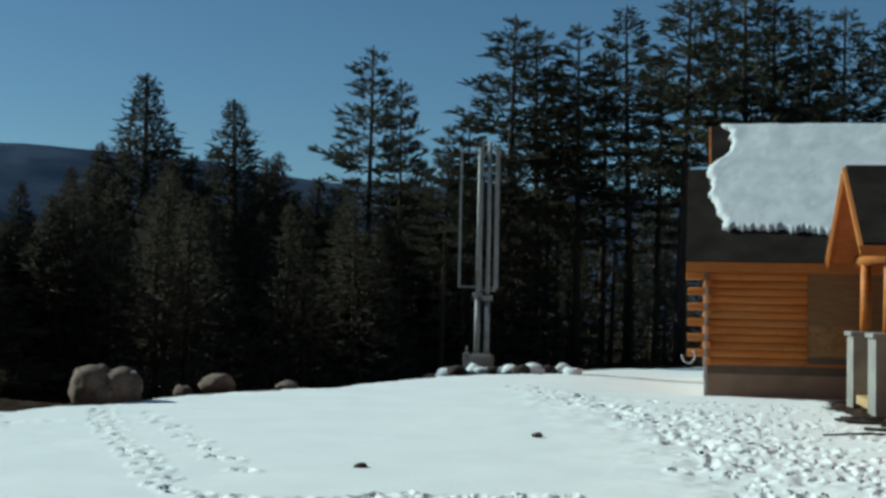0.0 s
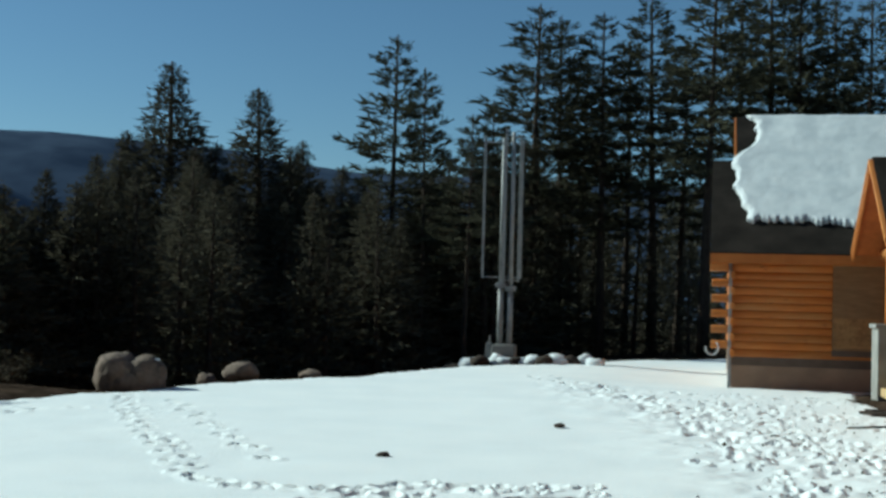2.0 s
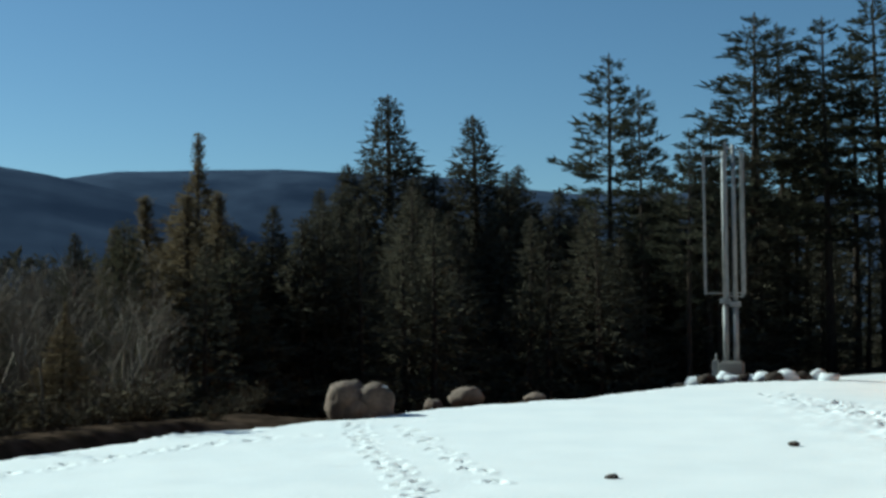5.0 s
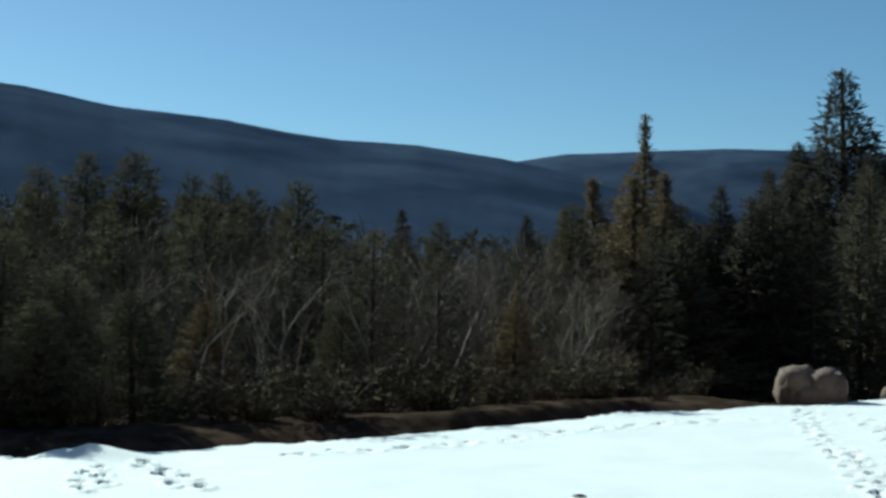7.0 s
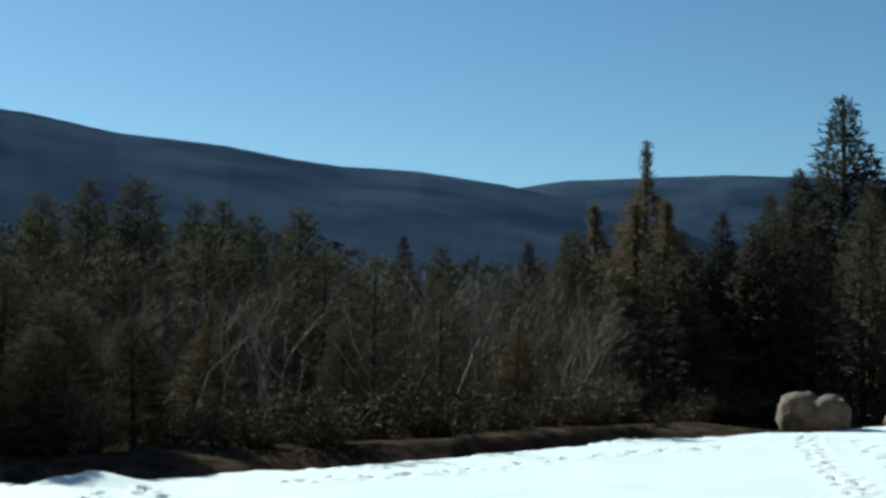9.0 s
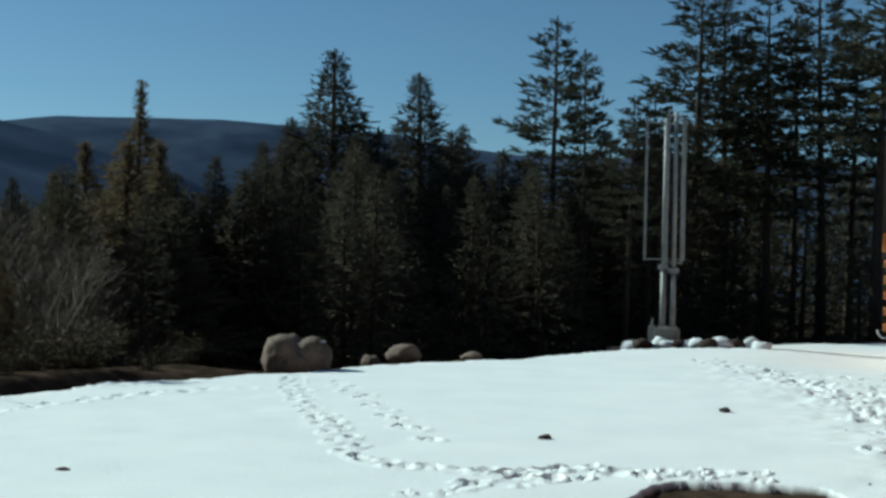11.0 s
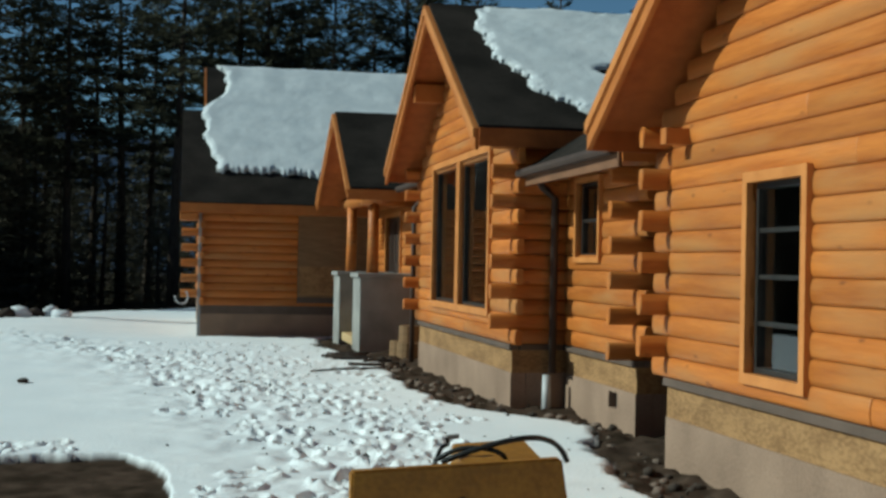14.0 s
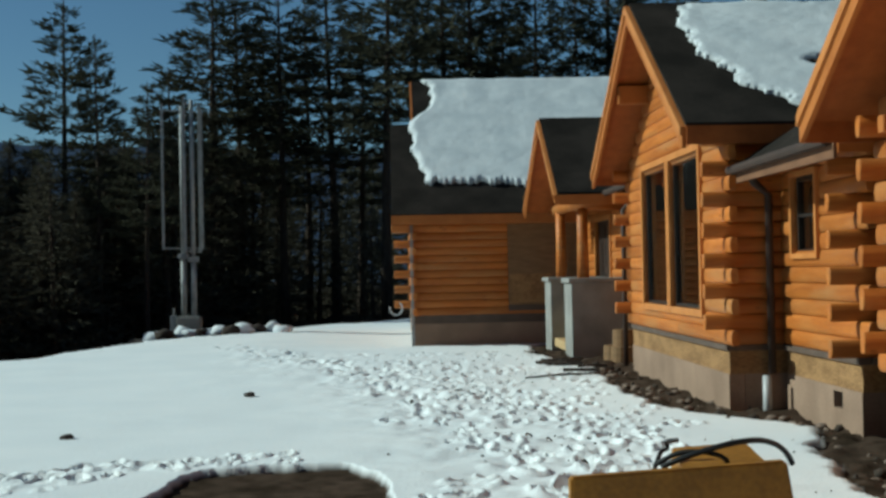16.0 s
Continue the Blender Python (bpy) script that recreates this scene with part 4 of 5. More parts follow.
# ---------- boulders, clods, stones ----------
def lump(rx, ry, rz, seed, rough=0.25, sub=3):
    bm = bmesh.new()
    bmesh.ops.create_icosphere(bm, subdivisions=sub, radius=1)
    for v in bm.verts:
        n = noise.noise(v.co * 1.1 + Vector((seed * 3.1, seed, 0))) * rough + noise.noise(v.co * 3 + Vector((seed, 0, seed))) * rough * 0.45 + noise.noise(v.co * 8 + Vector((seed, 0, seed))) * rough * 0.12
        q = max(abs(v.co.x), abs(v.co.y), abs(v.co.z))
        v.co = v.co * (1 + n) * (0.82 + 0.18 / q * 0.8)
        v.co = Vector((v.co.x * rx, v.co.y * ry, v.co.z * rz))
    return bm


def ground_z(x, y):
    return float(base_height(np.array([x]), np.array([y]))[0])


def stone(name, x, y, rx, ry, rz, seed, mat, label, category, sink=0.4, group="", rough=0.25, sub=3, turn=None):
    me = mesh_of(lump(rx, ry, rz, seed, rough, sub), mat, name, True)
    ob = new(name, me)
    ob.matrix_basis = pose(x, y, ground_z(x, y) + rz * (1 - sink), 0, 0, seed * 40 if turn is None else turn)
    return tagged(ob, label, category, group)


def split_boulder():
    """A broad boulder of two humps with a cleft between, some snow caught on top."""
    x, y = -10.95, 23.75
    bm = bmesh.new()
    for dx, dz, rx, rz, seed in ((-0.24, -0.05, 0.45, 0.46, 12), (0.30, -0.08, 0.44, 0.42, 15), (0.05, -0.12, 0.60, 0.42, 18)):
        one = lump(rx, 0.5, rz, seed, 0.22, 4)
        bmesh.ops.translate(one, vec=(dx, 0, dz), verts=one.verts)
        me = bpy.data.meshes.new("hump")
        one.to_mesh(me)
        one.free()
        bm.from_mesh(me)
        bpy.data.meshes.remove(me)
    m = pose(x, y, ground_z(x, y) + 0.36, 0, 0, 24)
    ob = new("boulder", mesh_of(bm, BOULDER, "boulder", True))
    ob.matrix_basis = m
    tagged(ob, "broad pale brown boulder split on top", "boulder", "boulders at the snow's edge")
    cap = lump(0.17, 0.16, 0.035, 33, 0.45, 3)
    part("snow_cap", cap, SNOW_ROOF, ob, "thin melting snow", m @ pose(0.40, -0.1, 0.29, 0, 12, 0), True)


split_boulder()
stone("boulder", -10.25, 28.0, 0.38, 0.4, 0.27, 4, BOULDER, "low rounded pale boulder", "boulder", 0.25, "boulders at the snow's edge")
stone("boulder", -9.1, 29.5, 0.28, 0.3, 0.14, 5, BOULDER, "small sunken pale boulder", "boulder", 0.35, "boulders at the snow's edge")
stone("boulder", -10.9, 27.6, 0.22, 0.25, 0.24, 6, BOULDER, "small sunken boulder under the trees", "boulder", 0.2, "boulders at the snow's edge")
for k, (x, y, r) in enumerate(((-3.68, 14.85, 0.10), (-2.17, 19.37, 0.11), (-7.0, 10.25, 0.08), (-8.2, 10.8, 0.05), (-7.4, 12.85, 0.06), (-9.3, 12.8, 0.06), (-9.5, 11.63, 0.06), (-9.1, 12.5, 0.05), (0.9, 19.5, 0.08), (3.0, 22.0, 0.07))):
    stone("earth_clod", x, y, r, r * 0.8, r * 0.45, k + 20, CLOD, "dark earth clod lying on the snow", "clod", -1.2, "earth clods on the snow", 0.4, 2)
rs = random.Random(8)
for k in range(110):
    y = rs.uniform(8.8, 27)
    x = float(np.interp(y, [8.5, 11, 13, 14.5, 16.5, 20, 24, 27], [4.25, 3.95, 4.45, 4.6, 4.0, 3.65, 3.8, 3.5])) + rs.uniform(-0.3, 0.3)
    r = rs.uniform(0.03, 0.085)
    stone("stone", x, y, r, r * rs.uniform(0.6, 1), r * 0.6, k + 50, BOULDER if k % 3 else CLOD, "loose stone in the dug earth by the foundation", "stone", 0.3, "stones along the foundation", 0.35, 2)
for k in range(15):
    stone("snow_lump", -7.9 + 0.3 * k + rs.uniform(-0.15, 0.15), 40.9 + rs.uniform(-0.5, 0.5), rs.uniform(0.2, 0.45), 0.3, rs.uniform(0.12, 0.24), k + 120, SNOW_ROOF if k % 3 else CLOD, "churned lump of snow and earth", "snow", 0.1, "churned snow round the turbine", 0.4, 2)
for k in range(8):
    x, y, t = rs.uniform(2.6, 3.5), rs.uniform(22.5, 27), rs.uniform(-60, 60)
    st = thing("stick", (x, y, 0.1), "dark splintered wood scrap on the snow", "wood scrap", "wood scraps before the porch", turn=t)
    ln = rs.uniform(0.2, 0.5)
    part("scrap", nb((-ln, -0.05, -0.02, ln, 0.05, 0.03), bevel=0.008), CLOD, st, "", pose(x, y, 0.11, 0, 0, t))
bm = tube(bmesh.new(), [(2.05, 21.3, 0.12), (2.7, 21.6, 0.14), (3.35, 21.9, 0.12)], [0.015, 0.022, 0.015], 6)
stick = thing("fallen_board", (2.7, 21.6, 0), "dark wet board lying in the snow", "board")
part("board", bm, CLOD, stick)


def dirt_crumbs():
    """Crumbs of earth and bark strewn over the trodden snow."""
    rnd = random.Random(23)
    V, F = [], []
    for k in range(620):
        y = rnd.uniform(8.5, 30)
        x = float(np.interp(y, [8, 13, 20, 29], [2.6, 2.2, 1.6, 0.4])) + rnd.gauss(0, 0.9)
        if y > 21 and rnd.random() < 0.5:
            x = rnd.uniform(0.8, 3.6)
        r = rnd.uniform(0.012, 0.034) * (1.5 if rnd.random() < 0.12 else 1)
        z = ground_z(x, y) + 0.085
        i, a = len(V), rnd.uniform(0, 6.283)
        c, q = math.cos(a) * r, math.sin(a) * r
        V += [(x + c, y + q, z), (x - q * 0.6, y + c * 0.6, z + r * 0.2), (x - c, y - q, z), (x + q * 0.6, y - c * 0.6, z), (x, y, z + r * 0.8), (x, y, z - 0.04)]
        for j in range(4):
            F += [(i + j, i + (j + 1) % 4, i + 4), (i + (j + 1) % 4, i + j, i + 5)]
    me = bpy.data.meshes.new("dirt_crumbs")
    me.from_pydata(V, [], F)
    me.materials.append(CLOD)
    return tagged(new("dirt_crumbs", me), "dark crumbs of earth scattered on trodden snow", "dirt", kind="stuff")


dirt_crumbs()


# ---------- trees ----------
def quad_spray(V, F, p, d, up, length, width, rnd, n, low=-0.55, high=0.8):
    """n thin needle blades fanned round the direction d from p."""
    side = d.cross(up)
    if side.length < 1e-3:
        side = Vector((1, 0, 0))
    side.normalize()
    for _ in range(n):
        q = (d + side * rnd.uniform(-0.9, 0.9) + up * rnd.uniform(low, high)).normalized() * length * rnd.uniform(0.6, 1.2)
        w = q.cross(Vector((rnd.uniform(-1, 1), rnd.uniform(-1, 1), rnd.uniform(-1, 1)))).normalized() * width
        i = len(V)
        V += [p - w * 0.6, p + q * 0.55 + w, p + q, p + q * 0.5 - w]
        F.append((i, i + 1, i + 2, i + 3))


def pydata(name, V, F, mat):
    me = bpy.data.meshes.new(name)
    me.from_pydata(V, [], F)
    me.materials.append(mat)
    me.update()
    return me


def needle_mesh(name, tufts, blades, length, width, spread, lift, seed, mat, flat=1.0):
    """A crown of thin rhombic blades: so many round each tuft (place, direction, size)."""
    rng = np.random.default_rng(seed)
    t = np.repeat(np.array(tufts), blades, axis=0)
    n = len(t)
    d = t[:, 3:6] + rng.normal(0, spread, (n, 3)) * np.array((1, 1, flat)) + np.array((0, 0, lift))
    d /= np.linalg.norm(d, axis=1)[:, None]
    q = d * (length * t[:, 6] * rng.uniform(0.55, 1.2, n))[:, None]
    w = np.cross(d, rng.normal(0, 1, (n, 3)))
    w *= (width * t[:, 6] ** 0.5 / np.linalg.norm(w, axis=1))[:, None]
    p = t[:, :3] + rng.normal(0, 0.16 * length, (n, 3)) * np.array((1, 1, flat))
    co = np.stack([p, p + q * 0.5 + w, p + q, p + q * 0.45 - w], 1).reshape(-1, 3)
    me = bpy.data.meshes.new(name)
    me.vertices.add(4 * n), me.loops.add(4 * n), me.polygons.add(n)
    me.vertices.foreach_set("co", co.ravel())
    me.loops.foreach_set("vertex_index", np.arange(4 * n))
    me.polygons.foreach_set("loop_start", np.arange(0, 4 * n, 4))
    me.materials.append(mat)
    me.update()
    return me


# crown: where it starts, spacing of whorls, branches in a whorl, where needles begin on a branch, droop of the branch
HABIT = {"pine": (0.32, 0.048, 6, 0.15, 0.06), "spruce": (0.04, 0.029, 7, 0.05, 0.14), "round": (0.06, 0.040, 7, 0.2, 0.0), "larch": (0.05, 0.032, 7, 0.15, 0.02)}


def crown_radius(kind, f):
    """The crown's half width as a share of the tree's height, f from its foot (0) to the tip (1)."""
    if kind == "pine":
        return 0.190 * (1 - f) ** 0.80 * (0.6 + 0.4 * min(1, f / 0.3)) + 0.007
    if kind == "spruce":
        return 0.225 * (1 - f) ** 1.05 * (0.8 + 0.2 * min(1, f / 0.15)) + 0.006
    if kind == "round":
        return 0.17 * max(0.0, 1 - f ** 1.7) ** 0.7 + 0.016
    return 0.24 * max(0.0, 1 - f * 1.17) ** 0.85 + 0.003


def conifer(name, kind, height, seed, label, full=True):
    """kind 'pine': bare lower trunk and tiers of level plumes; 'spruce': full cone; 'round': blunt bushy crown; 'larch': broad cone with a thin leader."""
    rnd = random.Random(seed)
    t = thing(name, (0, 0, -200), label, "tree")
    bm = bmesh.new()
    lean = Vector((rnd.uniform(-0.02, 0.02), rnd.uniform(-0.02, 0.02), 0))
    base_r = height * (0.0125 if kind == "pine" else 0.014)
    zs = [i / 8 for i in range(9)]

    def at(s):
        return Vector((lean.x * height * s + 0.05 * math.sin(s * 5 + seed), lean.y * height * s, height * s))
    tube(bm, [at(s) - Vector((0, 0, 0.6 if s == 0 else 0)) for s in zs], [base_r * (1 - 0.93 * s) + 0.015 for s in zs], 7)
    start, gap, per, bare, droop = HABIT[kind]
    if kind == "pine":
        start += rnd.uniform(-0.06, 0.10)
    if not full:
        gap, per = gap * 1.6, per - 1
    unit = height / 16
    step = (0.38 if full else 0.80) * unit
    tufts = []
    s = start
    tier = 1.0
    while s < 0.985:
        f = (s - start) / (1 - start)
        rad = height * crown_radius(kind, f)
        tier = rnd.uniform(0.72, 1.12) if kind == "pine" else rnd.uniform(0.86, 1.08)
        turn = rnd.uniform(0, 6.283)
        for b in range(per):
            if rnd.random() < (0.16 if kind == "pine" else 0.06) + (0.28 if kind == "pine" and f < 0.4 else 0):
                continue
            a = turn + 6.283 * b / per + rnd.uniform(-0.4, 0.4)
            L = rad * tier * rnd.uniform(0.72, 1.08)
            if kind == "pine" and rnd.random() < 0.10:
                L *= 1.3
            tilt = {"pine": -0.02 + 0.55 * f ** 3 + rnd.uniform(-0.07, 0.09), "spruce": -0.22 + 0.75 * f + rnd.uniform(-0.15, 0.15), "round": 0.15 + 0.7 * f + rnd.uniform(-0.2, 0.2), "larch": 0.0 + 0.7 * f + rnd.uniform(-0.2, 0.2)}[kind]
            d = Vector((math.cos(a), math.sin(a), tilt)).normalized()
            p0 = at(min(s + rnd.uniform(-0.25, 0.25) * gap, 0.99))
            ends = [p0 + d * L * q + Vector((0, 0, L * (-droop * q * q + (0.16 * q ** 3 if kind in ("pine", "spruce") else 0)))) for q in (0, 0.5, 1)]
            if full or b % 2:
                tube(bm, ends if full else ends[::2], [0.010 + 0.010 * L, 0.008 + 0.005 * L, 0.004] if full else [0.010 + 0.009 * L, 0.004], 3, False)
            side = d.cross(Vector((0, 0, 1))).normalized()
            n = max(1, round(L * (1 - bare) / step))
            size = min(1, 0.48 + 0.4 * L / unit) * (0.5 + 0.5 * min(1, (1 - f) / 0.16))
            for i in range(n):
                q = bare + (1 - bare) * (i + rnd.uniform(0.2, 0.9)) / n
                p = p0.lerp(ends[1], q * 2) if q < 0.5 else ends[1].lerp(ends[2], q * 2 - 1)
                wide = L * 0.42 * (1.1 - q * 0.75)
                for sg in (-1, 1):
                    m = max(1, round(wide / step))
                    for j in range(m):
                        w = wide * (j + rnd.uniform(0.2, 0.95)) / m
                        c = p + side * sg * w * 0.85 + d * w * 0.45
                        c.z += rnd.gauss(0, 0.025) * L - (0.22 * w if kind == "spruce" else 0)
                        dd = (d + side * sg * rnd.uniform(0.3, 0.9)).normalized()
                        tufts.append((*c, *dd, rnd.uniform(0.75, 1.1) * size))
            tufts.append((*ends[2], *d, size))
        s += gap * rnd.uniform(0.8, 1.2) * (1.0 - 0.55 * f)
    tip = at(0.985)
    for k in range(5):
        tufts.append((tip.x, tip.y, tip.z - 0.14 * k * unit, 0, 0, 1, 0.3 + 0.05 * k))
    mat = {"pine": NEEDLE, "spruce": SPRUCE_NEEDLE, "round": YOUNG_NEEDLE, "larch": LARCH_NEEDLE}[kind]
    blades = {"pine": 7, "spruce": 5, "round": 4, "larch": 5}[kind] if full else 4
    me = needle_mesh("crown", tufts, blades, (0.50 if full else 0.66) * unit, (0.044 if full else 0.062) * unit, 0.5, 0.10 if kind == "pine" else 0.0, seed, mat, 0.45 if kind == "pine" else 0.8)
    part("trunk", bm, BARK, t, "", pose(0, 0, -200), True)
    link_part("crown", me, t, "", pose(0, 0, -200))
    return t


def shrub(seed):
    """A low evergreen bush of upright sprays, two metres high."""
    rnd = random.Random(seed)
    t = thing("shrub", (0, 0, -200), "low olive evergreen bush on the earth bank", "shrub")
    bm = bmesh.new()
    tufts = []
    for k in range(16):
        a, out, h = rnd.uniform(0, 6.283), rnd.uniform(0.1, 0.8), rnd.uniform(0.7, 2.0)
        tip = Vector((math.cos(a) * out, math.sin(a) * out, h * (1.05 - 0.4 * out)))
        tube(bm, [(0, 0, -0.2), tip * 0.5 + Vector((0, 0, -0.05)), tip], [0.02, 0.013, 0.005], 3, False)
        d = tip.normalized()
        for j in range(9):
            c = tip * rnd.uniform(0.25, 1.0) + Vector((rnd.gauss(0, 0.13), rnd.gauss(0, 0.13), rnd.gauss(0, 0.06)))
            tufts.append((*c, *d, rnd.uniform(0.6, 1.1)))
    part("woody_base", bm, BARK, t, "", pose(0, 0, -200))
    link_part("foliage", needle_mesh("foliage", tufts, 6, 0.24, 0.018, 0.9, 0.0, seed, SHRUB_LEAF), t, "", pose(0, 0, -200))
    return t


def bare_tree(name, height, seed, mat, label, spread=0.5, twig=True):
    rnd = random.Random(seed)
    t = thing(name, (0, 0, -200), label, "tree")
    bm = bmesh.new()
    V, F = [], []

    def grow(p, d, L, r, depth):
        pts, q = [p], d.copy()
        for k in range(3):
            q = (q + Vector((rnd.gauss(0, 0.13), rnd.gauss(0, 0.13), 0.06))).normalized()
            pts.append(pts[-1] + q * L / 3)
        tube(bm, pts, [r, r * 0.85, r * 0.7, r * 0.55], 6 if depth < 2 else 4, False)
        if depth == 3 or r < 0.006:
            if twig:
                for _ in range(8):
                    quad_spray(V, F, pts[rnd.randint(1, 3)], q, Vector((0, 0, 1)), 0.05 * height, 0.0011 * height, rnd, 2)
            return
        for k in range(rnd.randint(2, 4)):
            a = rnd.uniform(0, 2 * math.pi)
            o = q.orthogonal().normalized()
            o = o * math.cos(a) + q.cross(o) * math.sin(a)
            grow(pts[rnd.randint(1, 3)], (q + o * spread * rnd.uniform(0.6, 1.5)).normalized(), L * rnd.uniform(0.5, 0.8), r * 0.55, depth + 1)
    grow(Vector((0, 0, -0.5)), Vector((rnd.uniform(-0.1, 0.1), rnd.uniform(-0.1, 0.1), 1)).normalized(), height * 0.42, height * 0.011, 0)
    part("trunk", bm, mat, t, "", pose(0, 0, -200), True)
    if V:
        tagged(link_part("twig_spray", pydata("twig_spray", V, F, TWIG), t, "", pose(0, 0, -200)), kind="stuff")
    return t


PINES = [conifer("white_pine", "pine", 16, s, "tall dark white pine with level plumed branches") for s in (11, 12, 13, 14)]
SPRUCES = [conifer("spruce", "spruce", 16, s, "dense dark green spruce at the wood's edge") for s in (21, 22, 23)]
LARCHES = [conifer("larch", "larch", 16, s, "brownish olive conifer with an open spire") for s in (31, 32)]
ROUNDS = [conifer("young_pine", "round", 16, s, "bushy blunt-topped conifer in the lower wood") for s in (51, 52, 53)]
FILL_SPRUCES = [conifer("spruce", "spruce", 16, s, "dense dark green spruce inside the wood", False) for s in (61, 62, 63, 64)]
FILL_PINES = [conifer("white_pine", "pine", 16, s, "dark white pine inside the wood", False) for s in (71, 72)]
FILL_LARCHES = [conifer("larch", "larch", 16, s, "brownish olive conifer inside the wood", False) for s in (81, 82)]
FILL_ROUNDS = [conifer("young_pine", "round", 16, s, "bushy blunt-topped conifer inside the wood", False) for s in (91, 92, 93)]
BUSHES = [shrub(s) for s in (101, 102, 103, 104)]
BARES = [bare_tree("bare_tree", 10, s, PALE_BARK, "leafless grey tree with forked branches", 0.55) for s in (41, 42, 43)]


def plant(kinds, az, r, el=None, height=None, rnd=random.Random(77), wide=1.0, model_h=16):
    x, y = -math.sin(radians(az)) * r, math.cos(radians(az)) * r
    z = ground_z(x, y)
    h = height if height else 1.88 + r * math.tan(radians(el)) - z
    s = h / model_h
    o = copy_thing(rnd.choice(kinds), pose(x, y, z - 0.1, 0, 0, rnd.uniform(0, 360)))
    o.scale = (s * wide, s * wide, s)
    return o


R = random.Random(4)
# the trees that stand out on the skyline: degrees left of the axis, height in degrees, distance, kind, width
for az, el, r, k, w in ((23.25, 9.9, 60, SPRUCES, 1.5), (19.2, 9.05, 61, SPRUCES, 1.5), (17.6, 6.9, 62, SPRUCES, 1.3), (18.3, 6.6, 58, SPRUCES, 1.4), (21.2, 6.6, 60, SPRUCES, 1.5), (22.1, 6.4, 57, SPRUCES, 1.5), (24.8, 7.0, 60, SPRUCES, 1.4), (25.6, 6.2, 57, SPRUCES, 1.5), (16.4, 5.9, 62, SPRUCES, 1.4), (15.2, 5.5, 60, SPRUCES, 1.5),
                        (13.93, 11.6, 58, PINES, 1.0), (12.5, 10.2, 56, PINES, 0.8), (10.6, 8.3, 52, PINES, 0.9), (26.75, 5.95, 46, SPRUCES, 1.2), (9.4, 8.9, 58, PINES, 1.0),
                        (7.9, 13.0, 62, PINES, 1.25), (6.6, 12.5, 66, PINES, 1.1), (4.78, 12.6, 62, PINES, 1.1), (2.62, 13.4, 64, PINES, 1.15), (0.4, 14.3, 60, PINES, 1.2), (-1.0, 14.2, 68, PINES, 1.1), (-3.4, 14.0, 63, PINES, 1.15), (-6.1, 13.0, 62, PINES, 1.15), (-2.3, 15.0, 64, PINES, 1.1), (-4.8, 13.2, 68, PINES, 1.05), (3.7, 11.6, 70, PINES, 1.0), (1.5, 11.4, 72, PINES, 1.0), (5.7, 10.6, 72, PINES, 1.0),
                        (-9.2, 14.4, 64, PINES, 1.15), (-8.0, 12.6, 66, PINES, 1.0), (-10.2, 12.2, 64, PINES, 1.0), (-12.3, 12.7, 62, PINES, 1.1), (-16.0, 12.1, 64, PINES, 1.0), (-20, 12.5, 66, PINES, 1.0),
                        (31.89, 8.3, 52, LARCHES, 1.4), (33.3, 5.6, 47, LARCHES, 2.3), (30.4, 5.8, 47, LARCHES, 2.2), (32.2, 5.6, 44, LARCHES, 2.4), (34.6, 4.2, 44, LARCHES, 2.3), (31.0, 3.9, 45, LARCHES, 2.1), (33.2, 2.6, 41, LARCHES, 2.1), (29.3, 3.6, 46, LARCHES, 2.0), (35.6, 2.6, 42, LARCHES, 2.0), (28.6, 5.2, 46, SPRUCES, 1.3),
                        (57.56, 5.6, 33, ROUNDS, 1.0), (55.53, 6.2, 36, ROUNDS, 1.0), (53.2, 6.3, 34, ROUNDS, 1.1), (50.97, 5.4, 36, ROUNDS, 1.0), (49.78, 5.5, 38, ROUNDS, 1.0), (48.57, 4.9, 42, ROUNDS, 0.9), (46.76, 5.2, 38, ROUNDS, 1.1), (41.87, 4.2, 40, SPRUCES, 1.1), (40.39, 3.6, 42, ROUNDS, 1.0), (36.6, 4.0, 40, SPRUCES, 1.2), (34.9, 4.4, 38, ROUNDS, 1.1),
                        (60.5, 6.0, 30, ROUNDS, 0.9), (58.8, 3.0, 20, ROUNDS, 1.7), (56.2, 1.6, 19.5, ROUNDS, 1.9), (53.4, 0.6, 20, ROUNDS, 2.0), (61.4, 3.6, 19.5, ROUNDS, 1.7), (57.4, 0.2, 18.2, ROUNDS, 2.2), (50.5, 1.4, 24, LARCHES, 1.5), (37.2, 1.2, 27, LARCHES, 1.5), (44.6, 0.6, 24, ROUNDS, 1.6), (62.5, 9.2, 26, PINES, 0.9), (65, 8, 30, ROUNDS, 1.0)):
    plant(k, az, r, el, None, R, w)
# the dark body of the wood behind the turbine and boulders
for i in range(68):
    az = R.uniform(6, 30)
    e = float(np.interp(az, EDGE_AZ, EDGE_R))
    r = e + R.uniform(18, 38)
    top = float(np.interp(az, [6, 10, 12, 14, 16, 18, 22, 25, 27, 30], [8.0, 7.2, 6.0, 5.0, 5.3, 5.9, 6.2, 5.8, 5.2, 4.6]))
    plant(FILL_SPRUCES, az, r, top * R.uniform(0.6, 1.0), None, R, R.uniform(1.1, 1.5))
for i in range(44):
    az = R.uniform(-24, 9)
    r = R.uniform(60, 92)
    low = i % 14 < 13
    plant(FILL_SPRUCES if low else FILL_PINES, az, r, R.uniform(2.6, 5.4) if low else R.uniform(9, 11.8), None, R, R.uniform(1.2, 1.6) if low else 1.1)
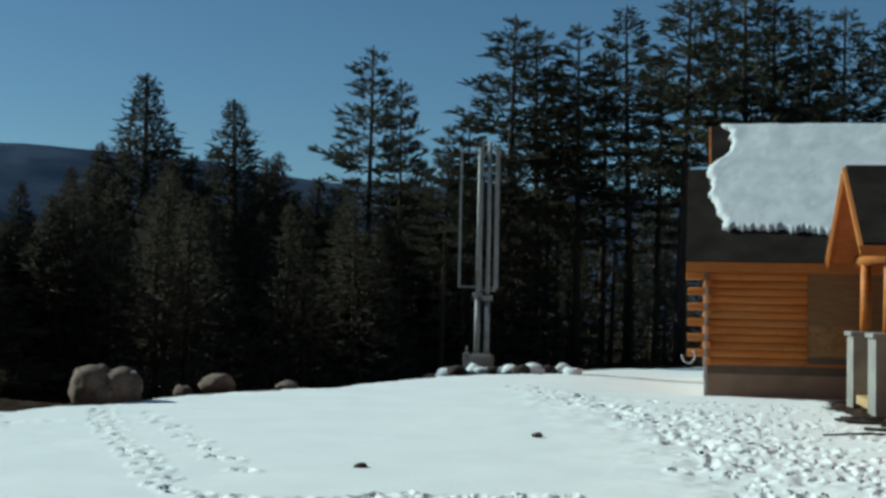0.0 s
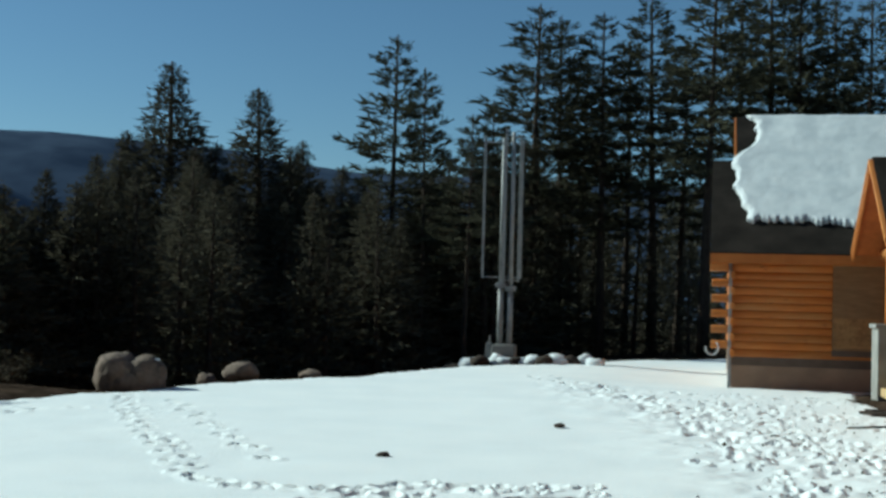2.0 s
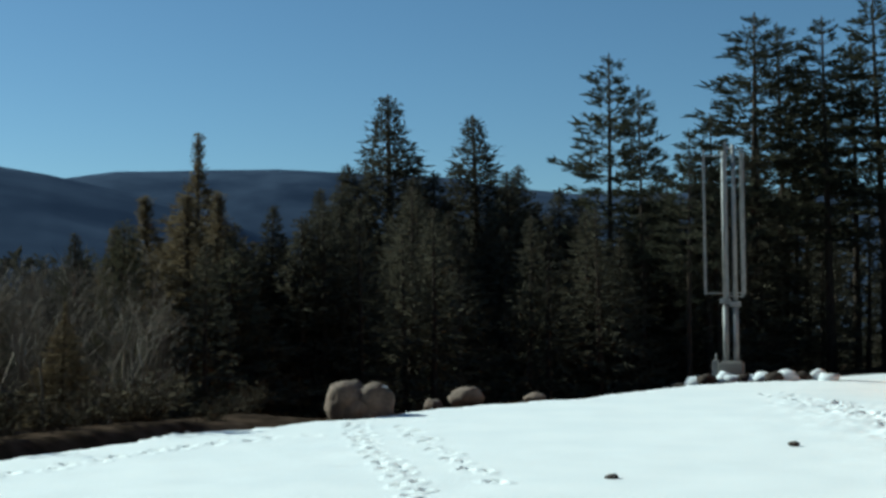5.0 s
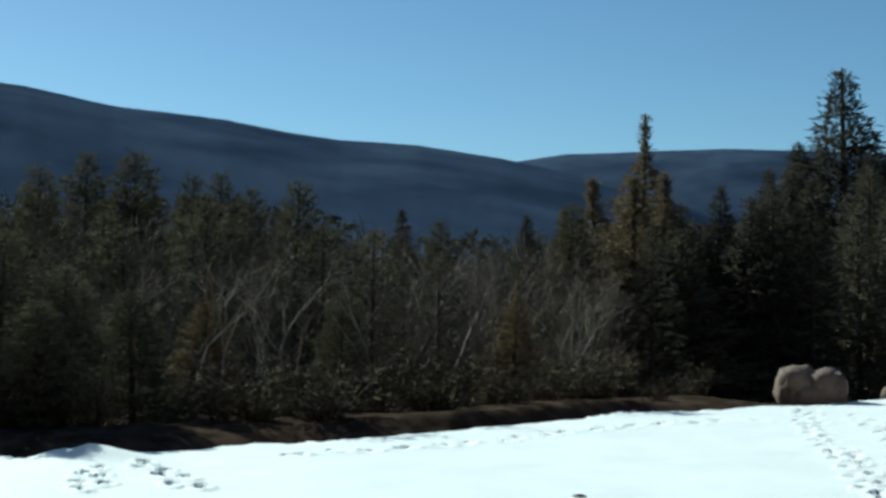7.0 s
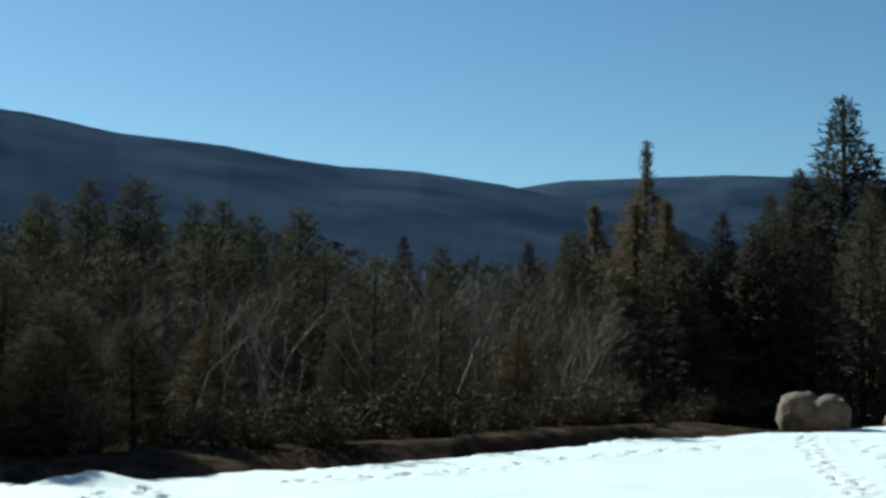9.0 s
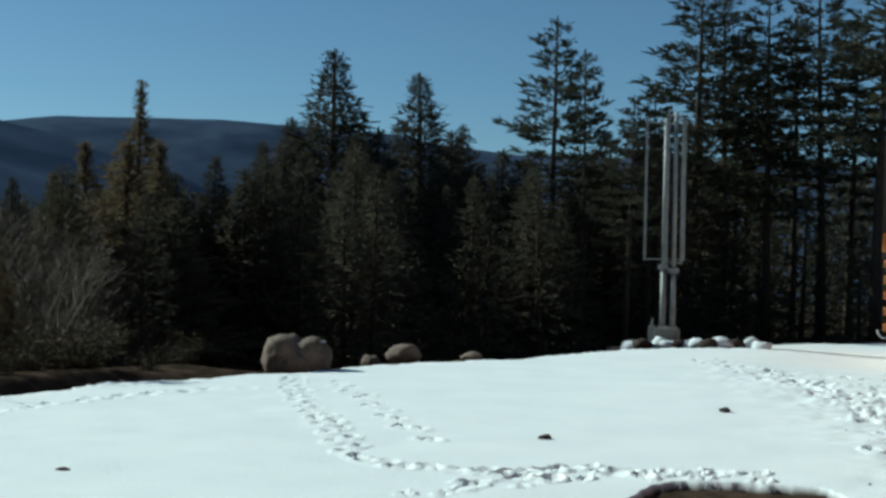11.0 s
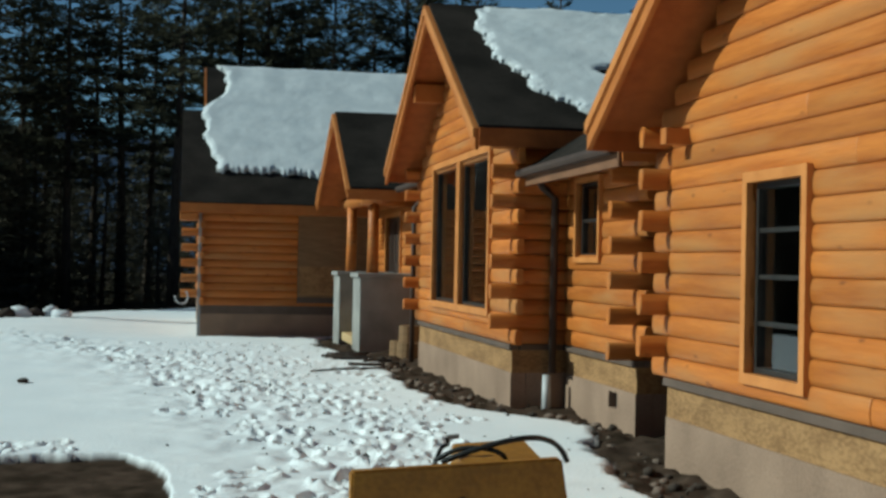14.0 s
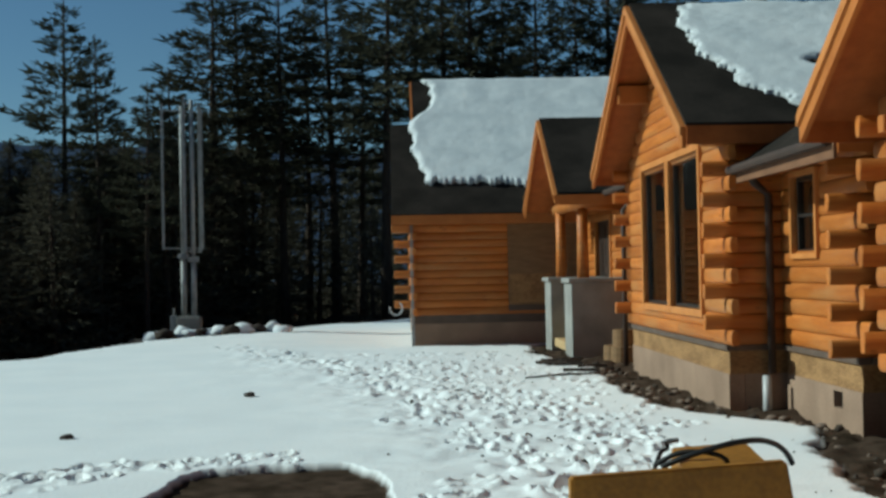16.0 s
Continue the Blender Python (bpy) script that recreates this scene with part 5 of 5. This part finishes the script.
# lower mixed wood beyond the bank
for i in range(34):
    az = R.uniform(30, 70)
    e = float(np.interp(az, EDGE_AZ, EDGE_R))
    r = e + R.uniform(9, 34)
    top = float(np.interp(az, [30, 33, 37, 41, 46, 52, 58, 70], [4.6, 4.2, 3.4, 3.2, 4.4, 5.0, 5.0, 6]))
    plant(FILL_ROUNDS * 2 + FILL_LARCHES + FILL_SPRUCES[:1], az, r, top * R.uniform(0.35, 0.95), None, R, R.uniform(1.2, 1.6))
for i in range(70):
    az = R.uniform(33, 68)
    e = float(np.interp(az, EDGE_AZ, EDGE_R))
    plant(BARES, az, e + R.uniform(5, 18), R.uniform(0.8, 4.2), None, R, R.uniform(0.9, 1.3), 10)
for i in range(38):
    az = R.uniform(26, 68)
    e = float(np.interp(az, EDGE_AZ, EDGE_R))
    plant(BUSHES, az, e + R.uniform(1.6, 6), None, R.uniform(0.35, 1.3), R, R.uniform(1.3, 2.2), 2)
for o in PINES + SPRUCES + LARCHES + ROUNDS + BARES + FILL_SPRUCES + FILL_PINES + FILL_LARCHES + FILL_ROUNDS + BUSHES:
    for c in list(o.children):
        bpy.data.objects.remove(c)
    bpy.data.objects.remove(o)


def far_wood():
    """The unbroken wood farther down the slope, and an added skylight-blocking ring, as ragged crowns of many small
    sprays.
    """
    rnd = random.Random(9)
    V, F = [], []
    for i in range(620):
        az = rnd.uniform(-30, 75)
        r = rnd.uniform(70, 170) if az > 9 else rnd.uniform(85, 120)
        x, y = -math.sin(radians(az)) * r, math.cos(radians(az)) * r
        z = ground_z(x, y)
        el = float(np.interp(az, [-30, 5, 10, 15, 20, 30, 38, 46, 60, 75], [5.0, 5.0, 5, 4.2, 4.6, 3.8, 2.9, 4.0, 4.6, 5]))
        h = 1.88 + r * math.tan(radians(el * rnd.uniform(0.55, 1))) - z
        w = rnd.uniform(0.11, 0.17) * h
        for k in range(56):
            f = rnd.random()
            a = rnd.uniform(0, 6.283)
            q = w * (1 - f) ** 0.8
            p = Vector((x + math.cos(a) * q, y + math.sin(a) * q, z + h * f))
            quad_spray(V, F, p, Vector((math.cos(a), math.sin(a), 0.2)), Vector((0, 0, 1)), 0.075 * h, 0.014 * h, rnd, 2)
    # added ring of unseen trees behind the camera, holds back low skylight
    for i in range(380):
        az, r = rnd.uniform(106, 322), rnd.uniform(27, 48)
        x, y = -math.sin(radians(az)) * r, math.cos(radians(az)) * r
        h = rnd.uniform(15, 26)
        for k in range(60):
            f, a = rnd.random(), rnd.uniform(0, 6.283)
            q = 0.16 * h * (1 - f) ** 0.7
            quad_spray(V, F, Vector((x + math.cos(a) * q, y + math.sin(a) * q, h * f)), Vector((math.cos(a), math.sin(a), 0.2)), Vector((0, 0, 1)), 0.12 * h, 0.05 * h, rnd, 2)
    return tagged(new("far_wood", pydata("far_wood", V, F, SPRUCE_NEEDLE)), "dark mixed wood on the slope below the hills, with an added unseen ring blocking skylight", "wood", kind="stuff")


far_wood()


def hardwoods():
    """Leafless hardwoods in the hollow, as fine upright twigs over thin stems."""
    rnd = random.Random(19)
    V, F = [], []
    for i in range(620):
        az = rnd.uniform(33, 74)
        r = rnd.uniform(27, 75)
        if r < float(np.interp(az, EDGE_AZ, EDGE_R)) + 7:
            continue
        x, y = -math.sin(radians(az)) * r, math.cos(radians(az)) * r
        z = ground_z(x, y)
        el = float(np.interp(az, [26, 30, 38, 44, 50, 60, 74], [4.5, 4.2, 3.0, 3.6, 4.6, 4.8, 5]))
        h = 1.88 + r * math.tan(radians(el * rnd.uniform(0.4, 1))) - z
        w = rnd.uniform(0.10, 0.2) * h
        quad_spray(V, F, Vector((x, y, z - 0.3)), Vector((0, 0, 1)), Vector((0, 1, 0)), h * 0.8, 0.05, rnd, 1, -0.05, 0.05)
        for k in range(70):
            f, a = rnd.uniform(0.15, 0.92), rnd.uniform(0, 6.283)
            q = w * math.sin(math.pi * min(1, f * 1.05)) * rnd.random() ** 0.5
            d = Vector((math.cos(a) * 0.5, math.sin(a) * 0.5, 1)).normalized()
            quad_spray(V, F, Vector((x + math.cos(a) * q, y + math.sin(a) * q, z + h * f)), d, Vector((math.sin(a), -math.cos(a), 0)), 0.12 * h, 0.0020 * h, rnd, 2)
    return tagged(new("hardwood_thicket", pydata("hardwood_thicket", V, F, TWIG)), "leafless grey-brown hardwoods below the snowy bank", "wood", kind="stuff")


hardwoods()
